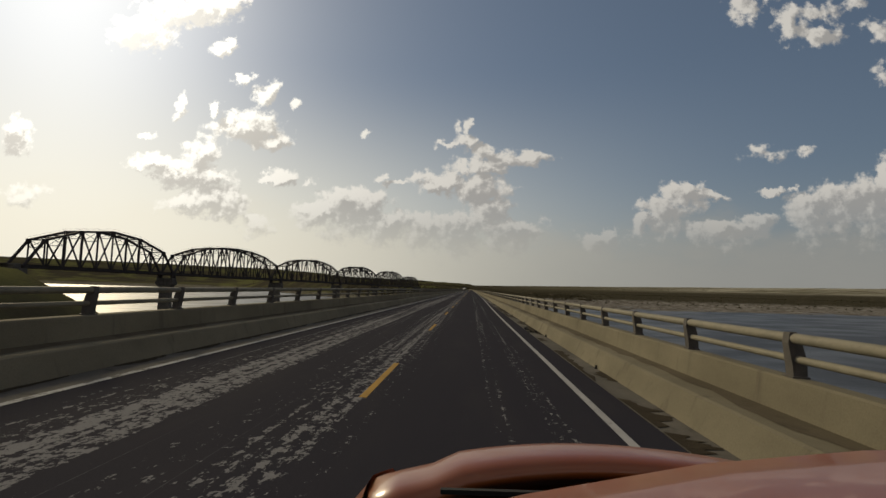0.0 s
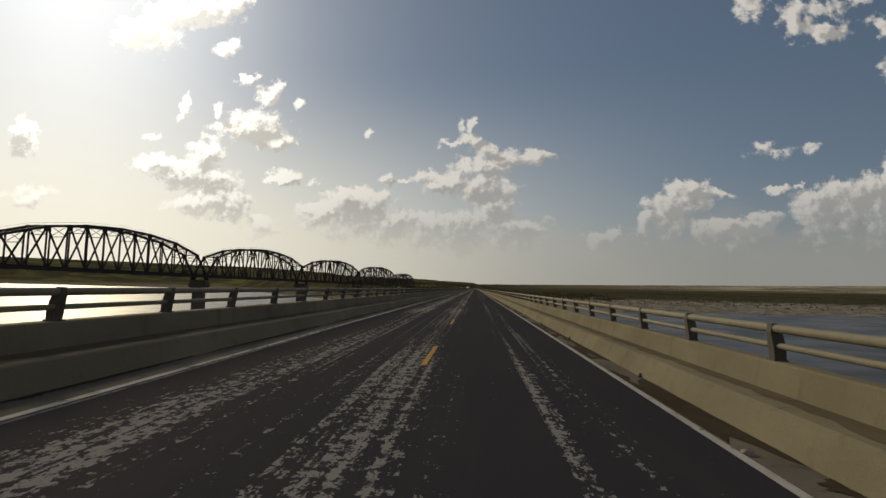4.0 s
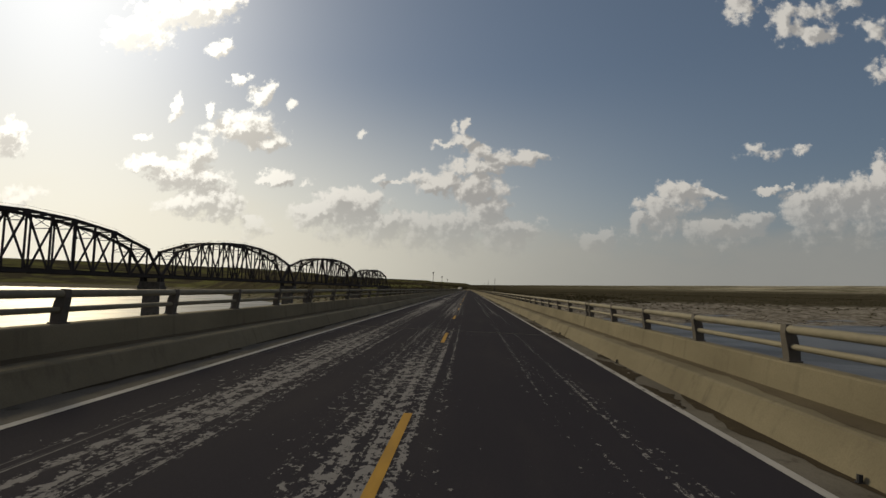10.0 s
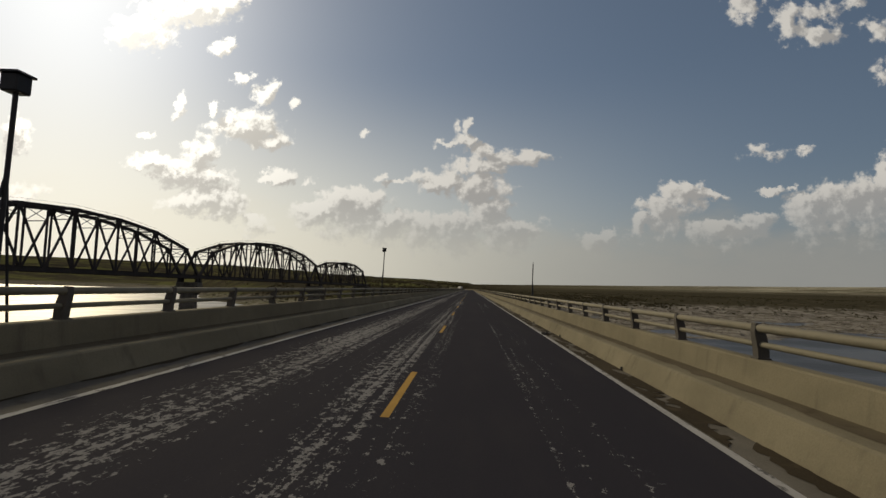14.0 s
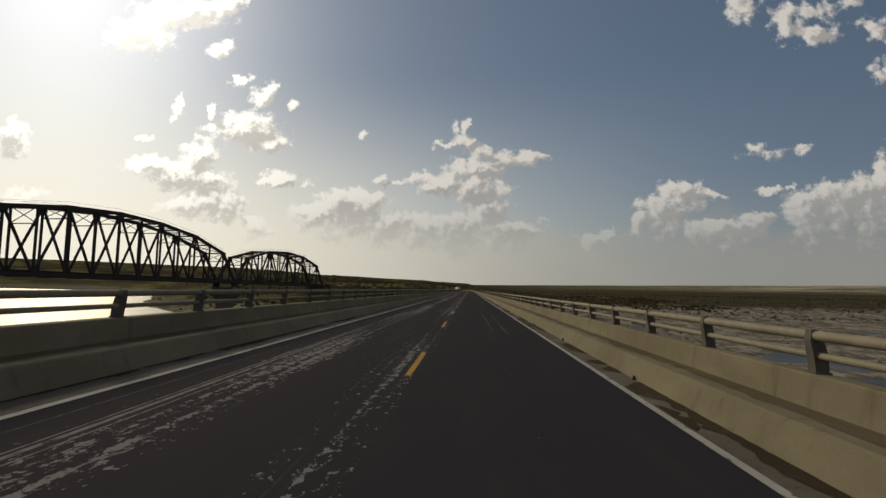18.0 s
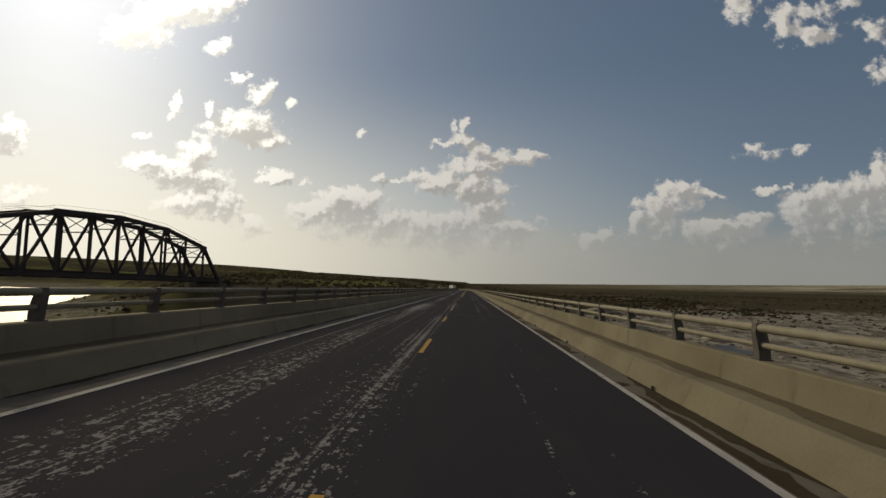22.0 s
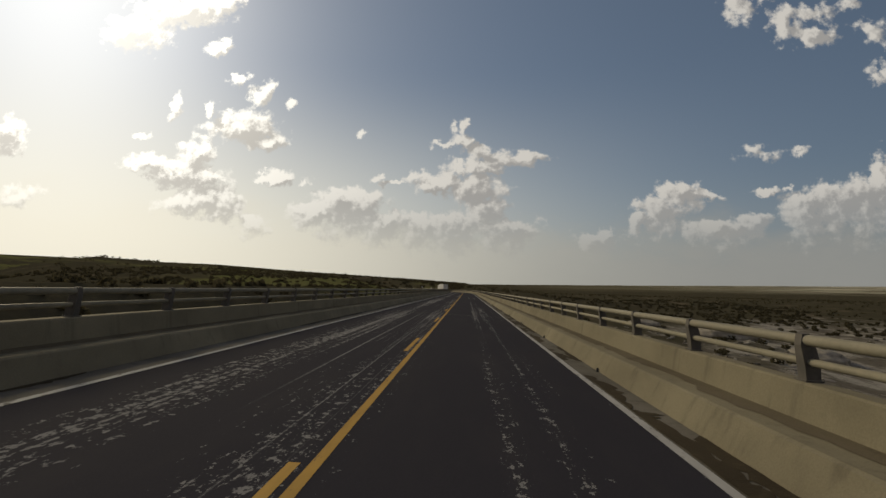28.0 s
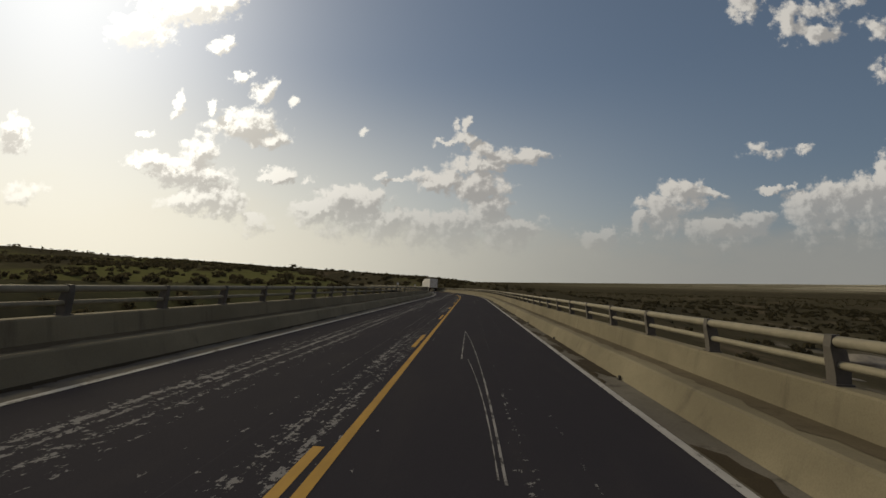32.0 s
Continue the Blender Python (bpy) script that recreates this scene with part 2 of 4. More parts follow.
# ---- materials ----
class Shade:
    """A node material on the principled shader, with short calls for its nodes."""

    def __init__(self, name, rough=0.8, metal=0.0, spec=0.3):
        self.mat = bpy.data.materials.new(name)
        self.mat.use_nodes = True
        self.nt = self.mat.node_tree
        self.bsdf = self.nt.nodes["Principled BSDF"]
        self.bsdf.inputs["Roughness"].default_value = rough
        self.bsdf.inputs["Metallic"].default_value = metal
        self.bsdf.inputs["Specular IOR Level"].default_value = spec
        self.pos = self.nt.nodes.new("ShaderNodeNewGeometry").outputs["Position"]

    def put(self, value, socket):
        if isinstance(value, bpy.types.NodeSocket):
            self.nt.links.new(value, socket)
        elif isinstance(value, tuple) and len(value) == 3 and socket.type == "RGBA":
            socket.default_value = (*value, 1)
        else:
            socket.default_value = value

    def noise(self, stretch=(1, 1, 1), scale=1.0, detail=5.0, rough=0.6, source=None):
        v = self.nt.nodes.new("ShaderNodeVectorMath")
        v.operation = "MULTIPLY"
        self.put(source or self.pos, v.inputs[0])
        v.inputs[1].default_value = stretch
        n = self.nt.nodes.new("ShaderNodeTexNoise")
        self.put(v.outputs[0], n.inputs["Vector"])
        n.inputs["Scale"].default_value, n.inputs["Detail"].default_value, n.inputs["Roughness"].default_value = scale, detail, rough
        return n.outputs[0]

    def ramp(self, v, lo, hi, a=0.0, b=1.0):
        n = self.nt.nodes.new("ShaderNodeMapRange")
        n.interpolation_type = "SMOOTHSTEP"
        for k, x in enumerate((v, lo, hi, a, b)):
            self.put(x, n.inputs[k])
        return n.outputs[0]

    def math(self, op, a, b=0.0, clamp=False):
        n = self.nt.nodes.new("ShaderNodeMath")
        n.operation, n.use_clamp = op, clamp
        self.put(a, n.inputs[0])
        self.put(b, n.inputs[1])
        return n.outputs[0]

    def mix(self, f, a, b):
        n = self.nt.nodes.new("ShaderNodeMix")
        n.data_type = "RGBA"
        self.put(f, n.inputs[0])
        self.put(a, n.inputs[6])
        self.put(b, n.inputs[7])
        return n.outputs[2]

    def curve(self, v, stops):
        """Piecewise weight of v over (position, value) stops."""
        lo, hi = stops[0][0], stops[-1][0]
        n = self.nt.nodes.new("ShaderNodeValToRGB")
        r = self.nt.nodes.new("ShaderNodeMapRange")
        for k, x in enumerate((v, lo, hi, 0.0, 1.0)):
            self.put(x, r.inputs[k])
        self.put(r.outputs[0], n.inputs[0])
        el = n.color_ramp.elements
        el[0].position, el[1].position = 0.0, 1.0
        el[0].color = (stops[0][1],) * 3 + (1,)
        el[1].color = (stops[-1][1],) * 3 + (1,)
        for p, w in stops[1:-1]:
            el.new((p - lo) / (hi - lo)).color = (w, w, w, 1)
        return n.outputs[0]

    def axis(self, k, source=None):
        n = self.nt.nodes.new("ShaderNodeSeparateXYZ")
        self.put(source or self.pos, n.inputs[0])
        return n.outputs[k]

    def bump(self, h, strength=0.4, depth=0.02):
        n = self.nt.nodes.new("ShaderNodeBump")
        n.inputs["Strength"].default_value, n.inputs["Distance"].default_value = strength, depth
        self.put(h, n.inputs["Height"])
        self.nt.links.new(n.outputs[0], self.bsdf.inputs["Normal"])

    def done(self, colour, rough=None):
        self.put(colour, self.bsdf.inputs["Base Color"])
        if rough is not None:
            self.put(rough, self.bsdf.inputs["Roughness"])
        return self.mat


def asphalt():
    """Dark bitumen, worn through to pale stone in flakes along the wheel paths."""
    s = Shade("asphalt", 0.92, spec=0.01)
    x = s.axis(0)
    track = s.curve(x, ((-5.0, 0.0), (-3.6, 0.1), (-3.1, 0.5), (-2.6, 0.85), (-2.1, 0.8), (-1.6, 0.3), (-1.15, 0.35), (-0.6, 0.7), (-0.2, 0.75), (0.25, 0.5), (0.6, 0.2), (1.0, 0.02), (1.6, 0.05), (1.9, 0.62), (2.2, 0.15), (2.5, 0.55), (3.0, 0.0), (5.0, 0.0)))
    streak = s.noise((7.0, 0.045, 1), 1.0, 4, 0.6)
    flake = s.noise((6.5, 4.2, 1), 1.0, 7, 0.74)
    chip = s.noise((24.0, 13.0, 1), 1.0, 3, 0.6)
    run = s.noise((0.15, 0.06, 1), 1.0, 3, 0.55)
    worn = s.math("ADD", s.math("MULTIPLY", flake, 0.75), s.math("MULTIPLY", streak, 0.50))
    worn = s.math("ADD", worn, s.math("MULTIPLY", chip, 0.34))
    worn = s.math("ADD", worn, s.math("MULTIPLY", track, 0.27))
    worn = s.math("ADD", worn, s.math("MULTIPLY", run, 0.30))
    lane = s.math("MULTIPLY", s.ramp(x, 1.5, 1.9), s.curve(s.axis(1), ((680.0, 0.0), (700.0, 0.05), (790.0, 0.03), (850.0, 0.06), (905.0, 0.05), (930.0, 0.0))))
    worn = s.math("ADD", worn, lane)
    worn = s.math("SUBTRACT", worn, s.math("ADD", s.curve(s.axis(1), ((400.0, 0.0), (480.0, 0.02), (520.0, 0.06), (560.0, 0.05), (600.0, 0.02), (640.0, 0.015), (680.0, 0.045), (740.0, 0.04), (800.0, 0.02), (870.0, 0.02), (900.0, 0.035))), s.ramp(s.axis(1), 840.0, 960.0, 0.0, 0.012)))
    worn = s.ramp(worn, 1.152, 1.188)
    scratch = s.math("MULTIPLY", s.ramp(s.noise((11.0, 0.012, 1), 1.0, 2, 0.5), 0.65, 0.68), s.math("MULTIPLY", s.ramp(x, 0.2, -0.4), s.ramp(s.noise((0.35, 0.018, 1), 1.0, 3, 0.5), 0.44, 0.56)))
    worn = s.math("MAXIMUM", worn, s.math("MULTIPLY", scratch, s.ramp(flake, 0.36, 0.52, 0.1, 0.95)))
    grain = s.noise((1, 1, 1), 60.0, 3, 0.7)
    dust = s.noise((1.2, 0.2, 1), 1.0, 5, 0.6)
    dark = s.mix(grain, (0.027, 0.0255, 0.031), (0.046, 0.044, 0.053))
    dark = s.mix(s.ramp(dust, 0.45, 0.75, 0.0, 0.35), dark, (0.054, 0.050, 0.052))
    pale = s.mix(grain, (0.14, 0.137, 0.136), (0.29, 0.283, 0.278))
    s.bump(s.math("ADD", s.math("MULTIPLY", worn, -0.6), s.math("MULTIPLY", grain, 0.5)), 0.5, 0.012)
    return s.done(s.mix(worn, dark, pale))


def concrete(name, light, dark, stain, amount=0.5):
    """Old cast concrete: mottled, with run marks down the faces and grime."""
    s = Shade(name, 0.9, spec=0.04)
    cloud = s.noise((1, 0.5, 1), 0.7, 6, 0.6)
    runs = s.noise((1.5, 1.5, 0.12), 1.6, 5, 0.65)
    lift = s.noise((0.1, 0.17, 0.1), 1.0, 2, 0.5)
    grit = s.noise((1, 1, 1), 45.0, 3, 0.7)
    c = s.mix(s.ramp(cloud, 0.3, 0.7), dark, light)
    c = s.mix(s.ramp(lift, 0.35, 0.65, 0.0, 0.35), c, dark)
    c = s.mix(s.ramp(runs, 0.53, 0.74, 0.0, amount), c, stain)
    c = s.mix(s.ramp(grit, 0.35, 0.75, 0.0, 0.25), c, stain)
    s.bump(s.math("ADD", grit, cloud), 0.35, 0.008)
    return s.done(c)


def paint(name, colour, under, wear):
    s = Shade(name, 0.75, spec=0.2)
    chips = s.noise((7, 2.5, 1), 1.0, 6, 0.7)
    long = s.noise((0.2, 0.05, 1), 1.0, 2)
    w = s.ramp(s.math("ADD", chips, s.math("MULTIPLY", long, 0.4)), wear, wear + 0.1)
    grime = s.noise((4, 1, 1), 1.0, 4)
    return s.done(s.mix(w, s.mix(s.ramp(grime, 0.3, 0.8, 0.0, 0.5), colour, tuple(0.45 * v for v in colour)), under))


def weathered(name, a, b, rough, metal, scale=6.0):
    """Painted or galvanised metal with dull patches and streaks."""
    s = Shade(name, rough, metal, 0.3)
    n = s.noise((1, 0.4, 0.6), scale, 6, 0.65)
    m = s.noise((0.3, 0.15, 0.3), 1.0, 3)
    c = s.mix(s.ramp(n, 0.3, 0.7), a, b)
    c = s.mix(s.ramp(m, 0.4, 0.7, 0.0, 0.35), c, tuple(0.5 * v for v in a))
    s.bump(n, 0.2, 0.004)
    return s.done(c, s.ramp(n, 0.3, 0.7, rough - 0.1, rough + 0.15))


def lake():
    s = Shade("lake_water", 0.3, spec=0.12)
    r1 = s.noise((0.5, 1.0, 1), 0.35, 4, 0.6)
    r2 = s.noise((1, 1, 1), 0.03, 3, 0.5)
    s.bump(r1, 0.32, 0.6)
    c = s.mix(r2, (0.034, 0.036, 0.040), (0.048, 0.049, 0.052))
    return s.done(c, s.ramp(r2, 0.35, 0.65, 0.30, 0.42))


def scrubland():
    """Thorn scrub on stony soil, bleached lake bed below the old water line."""
    s = Shade("scrubland", 0.95, spec=0.0)
    z = s.axis(2)
    big = s.noise((1, 1, 1), 0.006, 4, 0.6)
    mid = s.noise((1, 0.7, 1), 0.05, 6, 0.65)
    fine = s.noise((1, 1, 1), 0.6, 6, 0.7)
    ledges = s.noise((0.6, 0.3, 1), 0.16, 7, 0.75)
    soil = s.mix(mid, (0.13, 0.105, 0.072), (0.075, 0.064, 0.042))
    brush = s.mix(fine, (0.046, 0.041, 0.028), (0.082, 0.073, 0.046))
    grass = s.mix(fine, (0.10, 0.105, 0.038), (0.17, 0.165, 0.065))
    top = s.mix(s.ramp(mid, 0.30, 0.48), soil, brush)
    top = s.mix(s.math("MULTIPLY", s.ramp(big, 0.46, 0.60, 0.0, 0.85), s.ramp(s.axis(0), 30.0, -60.0)), top, grass)
    bed = s.mix(s.ramp(ledges, 0.42, 0.60), (0.125, 0.110, 0.088), (0.31, 0.285, 0.24))
    bed = s.mix(s.ramp(fine, 0.5, 0.75, 0.0, 0.75), bed, (0.05, 0.048, 0.035))
    line = s.math("ADD", z, s.math("MULTIPLY", s.math("SUBTRACT", mid, 0.5), 9.0))
    low = s.math("MULTIPLY", s.ramp(line, -11.5, -15.0), s.ramp(s.axis(0), -120.0, 0.0, 0.55, 1.0))
    reach = s.nt.nodes.new("ShaderNodeVectorMath")
    reach.operation = "DISTANCE"
    s.put(s.pos, reach.inputs[0])
    reach.inputs[1].default_value = (0, 500, 0)
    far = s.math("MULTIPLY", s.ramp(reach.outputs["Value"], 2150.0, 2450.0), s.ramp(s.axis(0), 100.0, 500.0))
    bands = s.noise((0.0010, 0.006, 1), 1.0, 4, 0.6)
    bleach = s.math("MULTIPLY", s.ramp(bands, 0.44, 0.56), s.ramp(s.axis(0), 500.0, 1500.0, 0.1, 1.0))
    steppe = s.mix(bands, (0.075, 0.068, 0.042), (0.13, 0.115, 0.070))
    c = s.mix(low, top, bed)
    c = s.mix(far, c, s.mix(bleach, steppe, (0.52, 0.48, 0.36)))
    s.bump(s.math("ADD", mid, s.math("MULTIPLY", fine, 0.4)), 0.6, 1.2)
    return s.done(c)


def leaves(name, a, b):
    s = Shade(name, 0.9, spec=0.0)
    info = s.nt.nodes.new("ShaderNodeNewGeometry").outputs["Random Per Island"]
    n = s.noise((1, 1, 1), 0.15, 3)
    c = s.mix(s.math("MULTIPLY", s.math("ADD", info, n), 0.5), a, b)
    thin = s.nt.nodes.new("ShaderNodeBsdfTranslucent")
    s.put(c, thin.inputs["Color"])
    blend = s.nt.nodes.new("ShaderNodeMixShader")
    blend.inputs[0].default_value = 0.45
    s.nt.links.new(s.bsdf.outputs[0], blend.inputs[1])
    s.nt.links.new(thin.outputs[0], blend.inputs[2])
    s.nt.links.new(blend.outputs[0], s.nt.nodes["Material Output"].inputs["Surface"])
    return s.done(c)


def plain(name, colour, rough=0.6, metal=0.0, spread=0.25):
    s = Shade(name, rough, metal, 0.4)
    n = s.noise((1, 1, 1), 3.0, 5, 0.6)
    return s.done(s.mix(n, tuple(v * (1 - spread) for v in colour), tuple(v * (1 + spread) for v in colour)))


M_ASPHALT = asphalt()
M_CONCRETE = concrete("parapet_concrete", (0.262, 0.233, 0.160), (0.180, 0.159, 0.110), (0.088, 0.077, 0.060))
M_GUTTER = concrete("gutter_concrete", (0.185, 0.170, 0.142), (0.115, 0.105, 0.088), (0.045, 0.039, 0.03), 0.7)
M_PIER = concrete("pier_concrete", (0.17, 0.16, 0.14), (0.10, 0.095, 0.085), (0.04, 0.038, 0.034))
# ledge grime, its dark colour also taking in the shade on the ledge
M_GRIME_SHADE = concrete("ledge_grime_shade", (0.165, 0.138, 0.095), (0.110, 0.092, 0.062), (0.06, 0.05, 0.034), 0.6)
M_DIRT = concrete("washed_dirt", (0.058, 0.046, 0.030), (0.036, 0.029, 0.020), (0.10, 0.08, 0.05), 0.6)
M_WHITE = paint("white_paint", (0.40, 0.39, 0.37), (0.09, 0.085, 0.08), 0.76)
M_YELLOW = paint("yellow_paint", (0.40, 0.22, 0.015), (0.09, 0.06, 0.02), 0.86)
M_SMEAR = paint("scuffed_paint", (0.27, 0.26, 0.25), (0.05, 0.046, 0.048), 0.68)
M_POST = weathered("post_metal", (0.075, 0.068, 0.060), (0.125, 0.112, 0.095), 0.8, 0.0)
M_RAIL = weathered("rail_metal", (0.19, 0.172, 0.125), (0.29, 0.265, 0.195), 0.75, 0.15)
M_STEEL = weathered("truss_steel", (0.030, 0.027, 0.028), (0.055, 0.047, 0.042), 0.8, 0.0, 2.0)
M_TIMBER = plain("tie_timber", (0.03, 0.026, 0.022), 0.9)
M_WATER = lake()
M_GROUND = scrubland()
M_SCRUB = leaves("scrub_leaves", (0.048, 0.043, 0.028), (0.115, 0.100, 0.058))
M_BARK = plain("bark", (0.06, 0.05, 0.04), 0.9)
M_ROCK = concrete("limestone", (0.36, 0.325, 0.265), (0.22, 0.197, 0.162), (0.09, 0.08, 0.065))
M_WHITE_PANEL = plain("truck_panel", (0.55, 0.54, 0.51), 0.5, 0.0, 0.1)
M_DARK = plain("dark_metal", (0.03, 0.03, 0.032), 0.6, 0.3)
M_RUBBER = plain("rubber", (0.012, 0.012, 0.012), 0.85)
M_RED = plain("red_lens", (0.35, 0.02, 0.015), 0.3)


# ---- mesh helpers ----
def mesh_from(name, bm, mat, smooth=False):
    me = bpy.data.meshes.new(name)
    bm.to_mesh(me)
    bm.free()
    if mat:
        me.materials.append(mat)
    if smooth:
        me.polygons.foreach_set("use_smooth", [len(f.vertices) <= 4 for f in me.polygons])
    return me


def part(name, bm, mat, parent, label="", smooth=False):
    """Links a bmesh (or a ready mesh) as one mesh object under a thing or a part."""
    me = bm if isinstance(bm, bpy.types.Mesh) else mesh_from(name, bm, mat, smooth)
    ob = new(name, me)
    ob.parent = parent
    if label:
        ob["label"] = label
    return ob


def add_box(bm, lo, hi, bevel=0.0):
    lo, hi = Vector(lo), Vector(hi)
    r = bmesh.ops.create_cube(bm, size=1.0, matrix=Matrix.LocRotScale((lo + hi) / 2, None, hi - lo))
    if bevel:
        es = list({e for v in r["verts"] for e in v.link_edges})
        bmesh.ops.bevel(bm, geom=es, offset=bevel, segments=1, affect="EDGES")
    return bm


def box(lo, hi, bevel=0.0):
    return add_box(bmesh.new(), lo, hi, bevel)


def add_beam(bm, a, b, w, h, up=(0, 0, 1)):
    """A bar of width w and depth h from a to b."""
    a, b = Vector(a), Vector(b)
    d = (b - a).normalized()
    up = Vector(up)
    if abs(d.dot(up)) > 0.98:
        up = Vector((0, 1, 0))
    s = d.cross(up).normalized()
    u = s.cross(d).normalized()
    vs = []
    for p in (a, b):
        for i, j in ((-1, -1), (1, -1), (1, 1), (-1, 1)):
            vs.append(bm.verts.new(p + s * (i * w / 2) + u * (j * h / 2)))
    for f in ((3, 2, 1, 0), (4, 5, 6, 7), (0, 1, 5, 4), (1, 2, 6, 5), (2, 3, 7, 6), (3, 0, 4, 7)):
        bm.faces.new([vs[i] for i in f])
    return bm


def beam(a, b, w, h, up=(0, 0, 1)):
    return add_beam(bmesh.new(), a, b, w, h, up)


def add_tube(bm, a, b, r, n=10, caps=True):
    a, b = Vector(a), Vector(b)
    q = (b - a).to_track_quat("Z", "Y").to_matrix()
    rings = []
    for p in (a, b):
        rings.append([bm.verts.new(p + q @ Vector((r * math.cos(k * math.tau / n), r * math.sin(k * math.tau / n), 0))) for k in range(n)])
    for k in range(n):
        bm.faces.new((rings[0][k], rings[0][(k + 1) % n], rings[1][(k + 1) % n], rings[1][k]))
    if caps:
        bm.faces.new(rings[0][::-1])
        bm.faces.new(rings[1])
    return bm


def extrude_profile(profile, length, closed=True):
    """A profile of (x, z) swept along +y from 0 to length, with end caps."""
    bm = bmesh.new()
    a = [bm.verts.new((x, 0, z)) for x, z in profile]
    b = [bm.verts.new((x, length, z)) for x, z in profile]
    n = len(profile)
    for i in range(n):
        j = (i + 1) % n
        bm.faces.new((a[i], a[j], b[j], b[i]))
    bm.faces.new(a[::-1])
    bm.faces.new(b)
    bmesh.ops.recalc_face_normals(bm, faces=bm.faces)
    return bm


def thing(name, label, category, group="", kind="", m=None):
    ob = tagged(new(name), label, category, group, kind)
    if m:
        ob.matrix_basis = m
    return ob


# ---- the line of the road: straight along +y, then a bend to the left ----
BEND_Y, BEND_R = 1030.0, 450.0
LEFT_CURB, RIGHT_CURB = -4.58, 4.28
CROSSFALL = radians(1.4)   # the deck falls to the right


def on_road(s, x=0.0):
    """Pose at arc length s and offset x."""
    tilt = Matrix.Translation((1.0, 0, 0)) @ Matrix.Rotation(CROSSFALL, 4, "Y") @ Matrix.Translation((x - 1.0, 0, 0))
    if s <= BEND_Y:
        return pose(0, s, 0) @ tilt
    a = (s - BEND_Y) / BEND_R
    c = Vector((-BEND_R, BEND_Y, 0))
    p = c + Vector((math.cos(a), math.sin(a), 0)) * BEND_R
    return Matrix.Translation(p) @ Matrix.Rotation(a, 4, "Z") @ tilt


ROAD_START, ROAD_END = -80.0, 1420.0
STATIONS = [ROAD_START, 200, 500, 800, BEND_Y] + [BEND_Y + 6.5 * k for k in range(1, 61)]


def strip(name, x0, x1, z, mat, s0=ROAD_START, s1=ROAD_END, thick=0.0):
    """A band of the road surface between two offsets."""
    st = [s0] + [s for s in STATIONS if s0 < s < s1] + [s1]
    bm = bmesh.new()
    rows = []
    for s in st:
        m = on_road(s)
        r = [bm.verts.new(m @ Vector((x, 0, z))) for x in (x0, x1)]
        if thick:
            r += [bm.verts.new(m @ Vector((x, 0, z - thick))) for x in (x1, x0)]
        rows.append(r)
    n = len(rows[0])
    for a, b in zip(rows, rows[1:]):
        for i in range(n if thick else 1):
            j = (i + 1) % n
            bm.faces.new((a[i], a[j], b[j], b[i]))
    if thick:
        bm.faces.new(rows[0])
        bm.faces.new(rows[-1][::-1])
    return mesh_from(name, bm, mat)


# ---- ground, lake ----
RW0, RW1 = Vector((-146.0, 396.0, 0)), Vector((-83.0, 834.0, 0))
RWD = (RW1 - RW0).normalized()
RW_ANGLE = math.atan2(-RWD.x, RWD.y)
WATER_Z = -20.0


def smooth(a, b, v):
    t = min(1.0, max(0.0, (v - a) / (b - a)))
    return t * t * (3 - 2 * t)


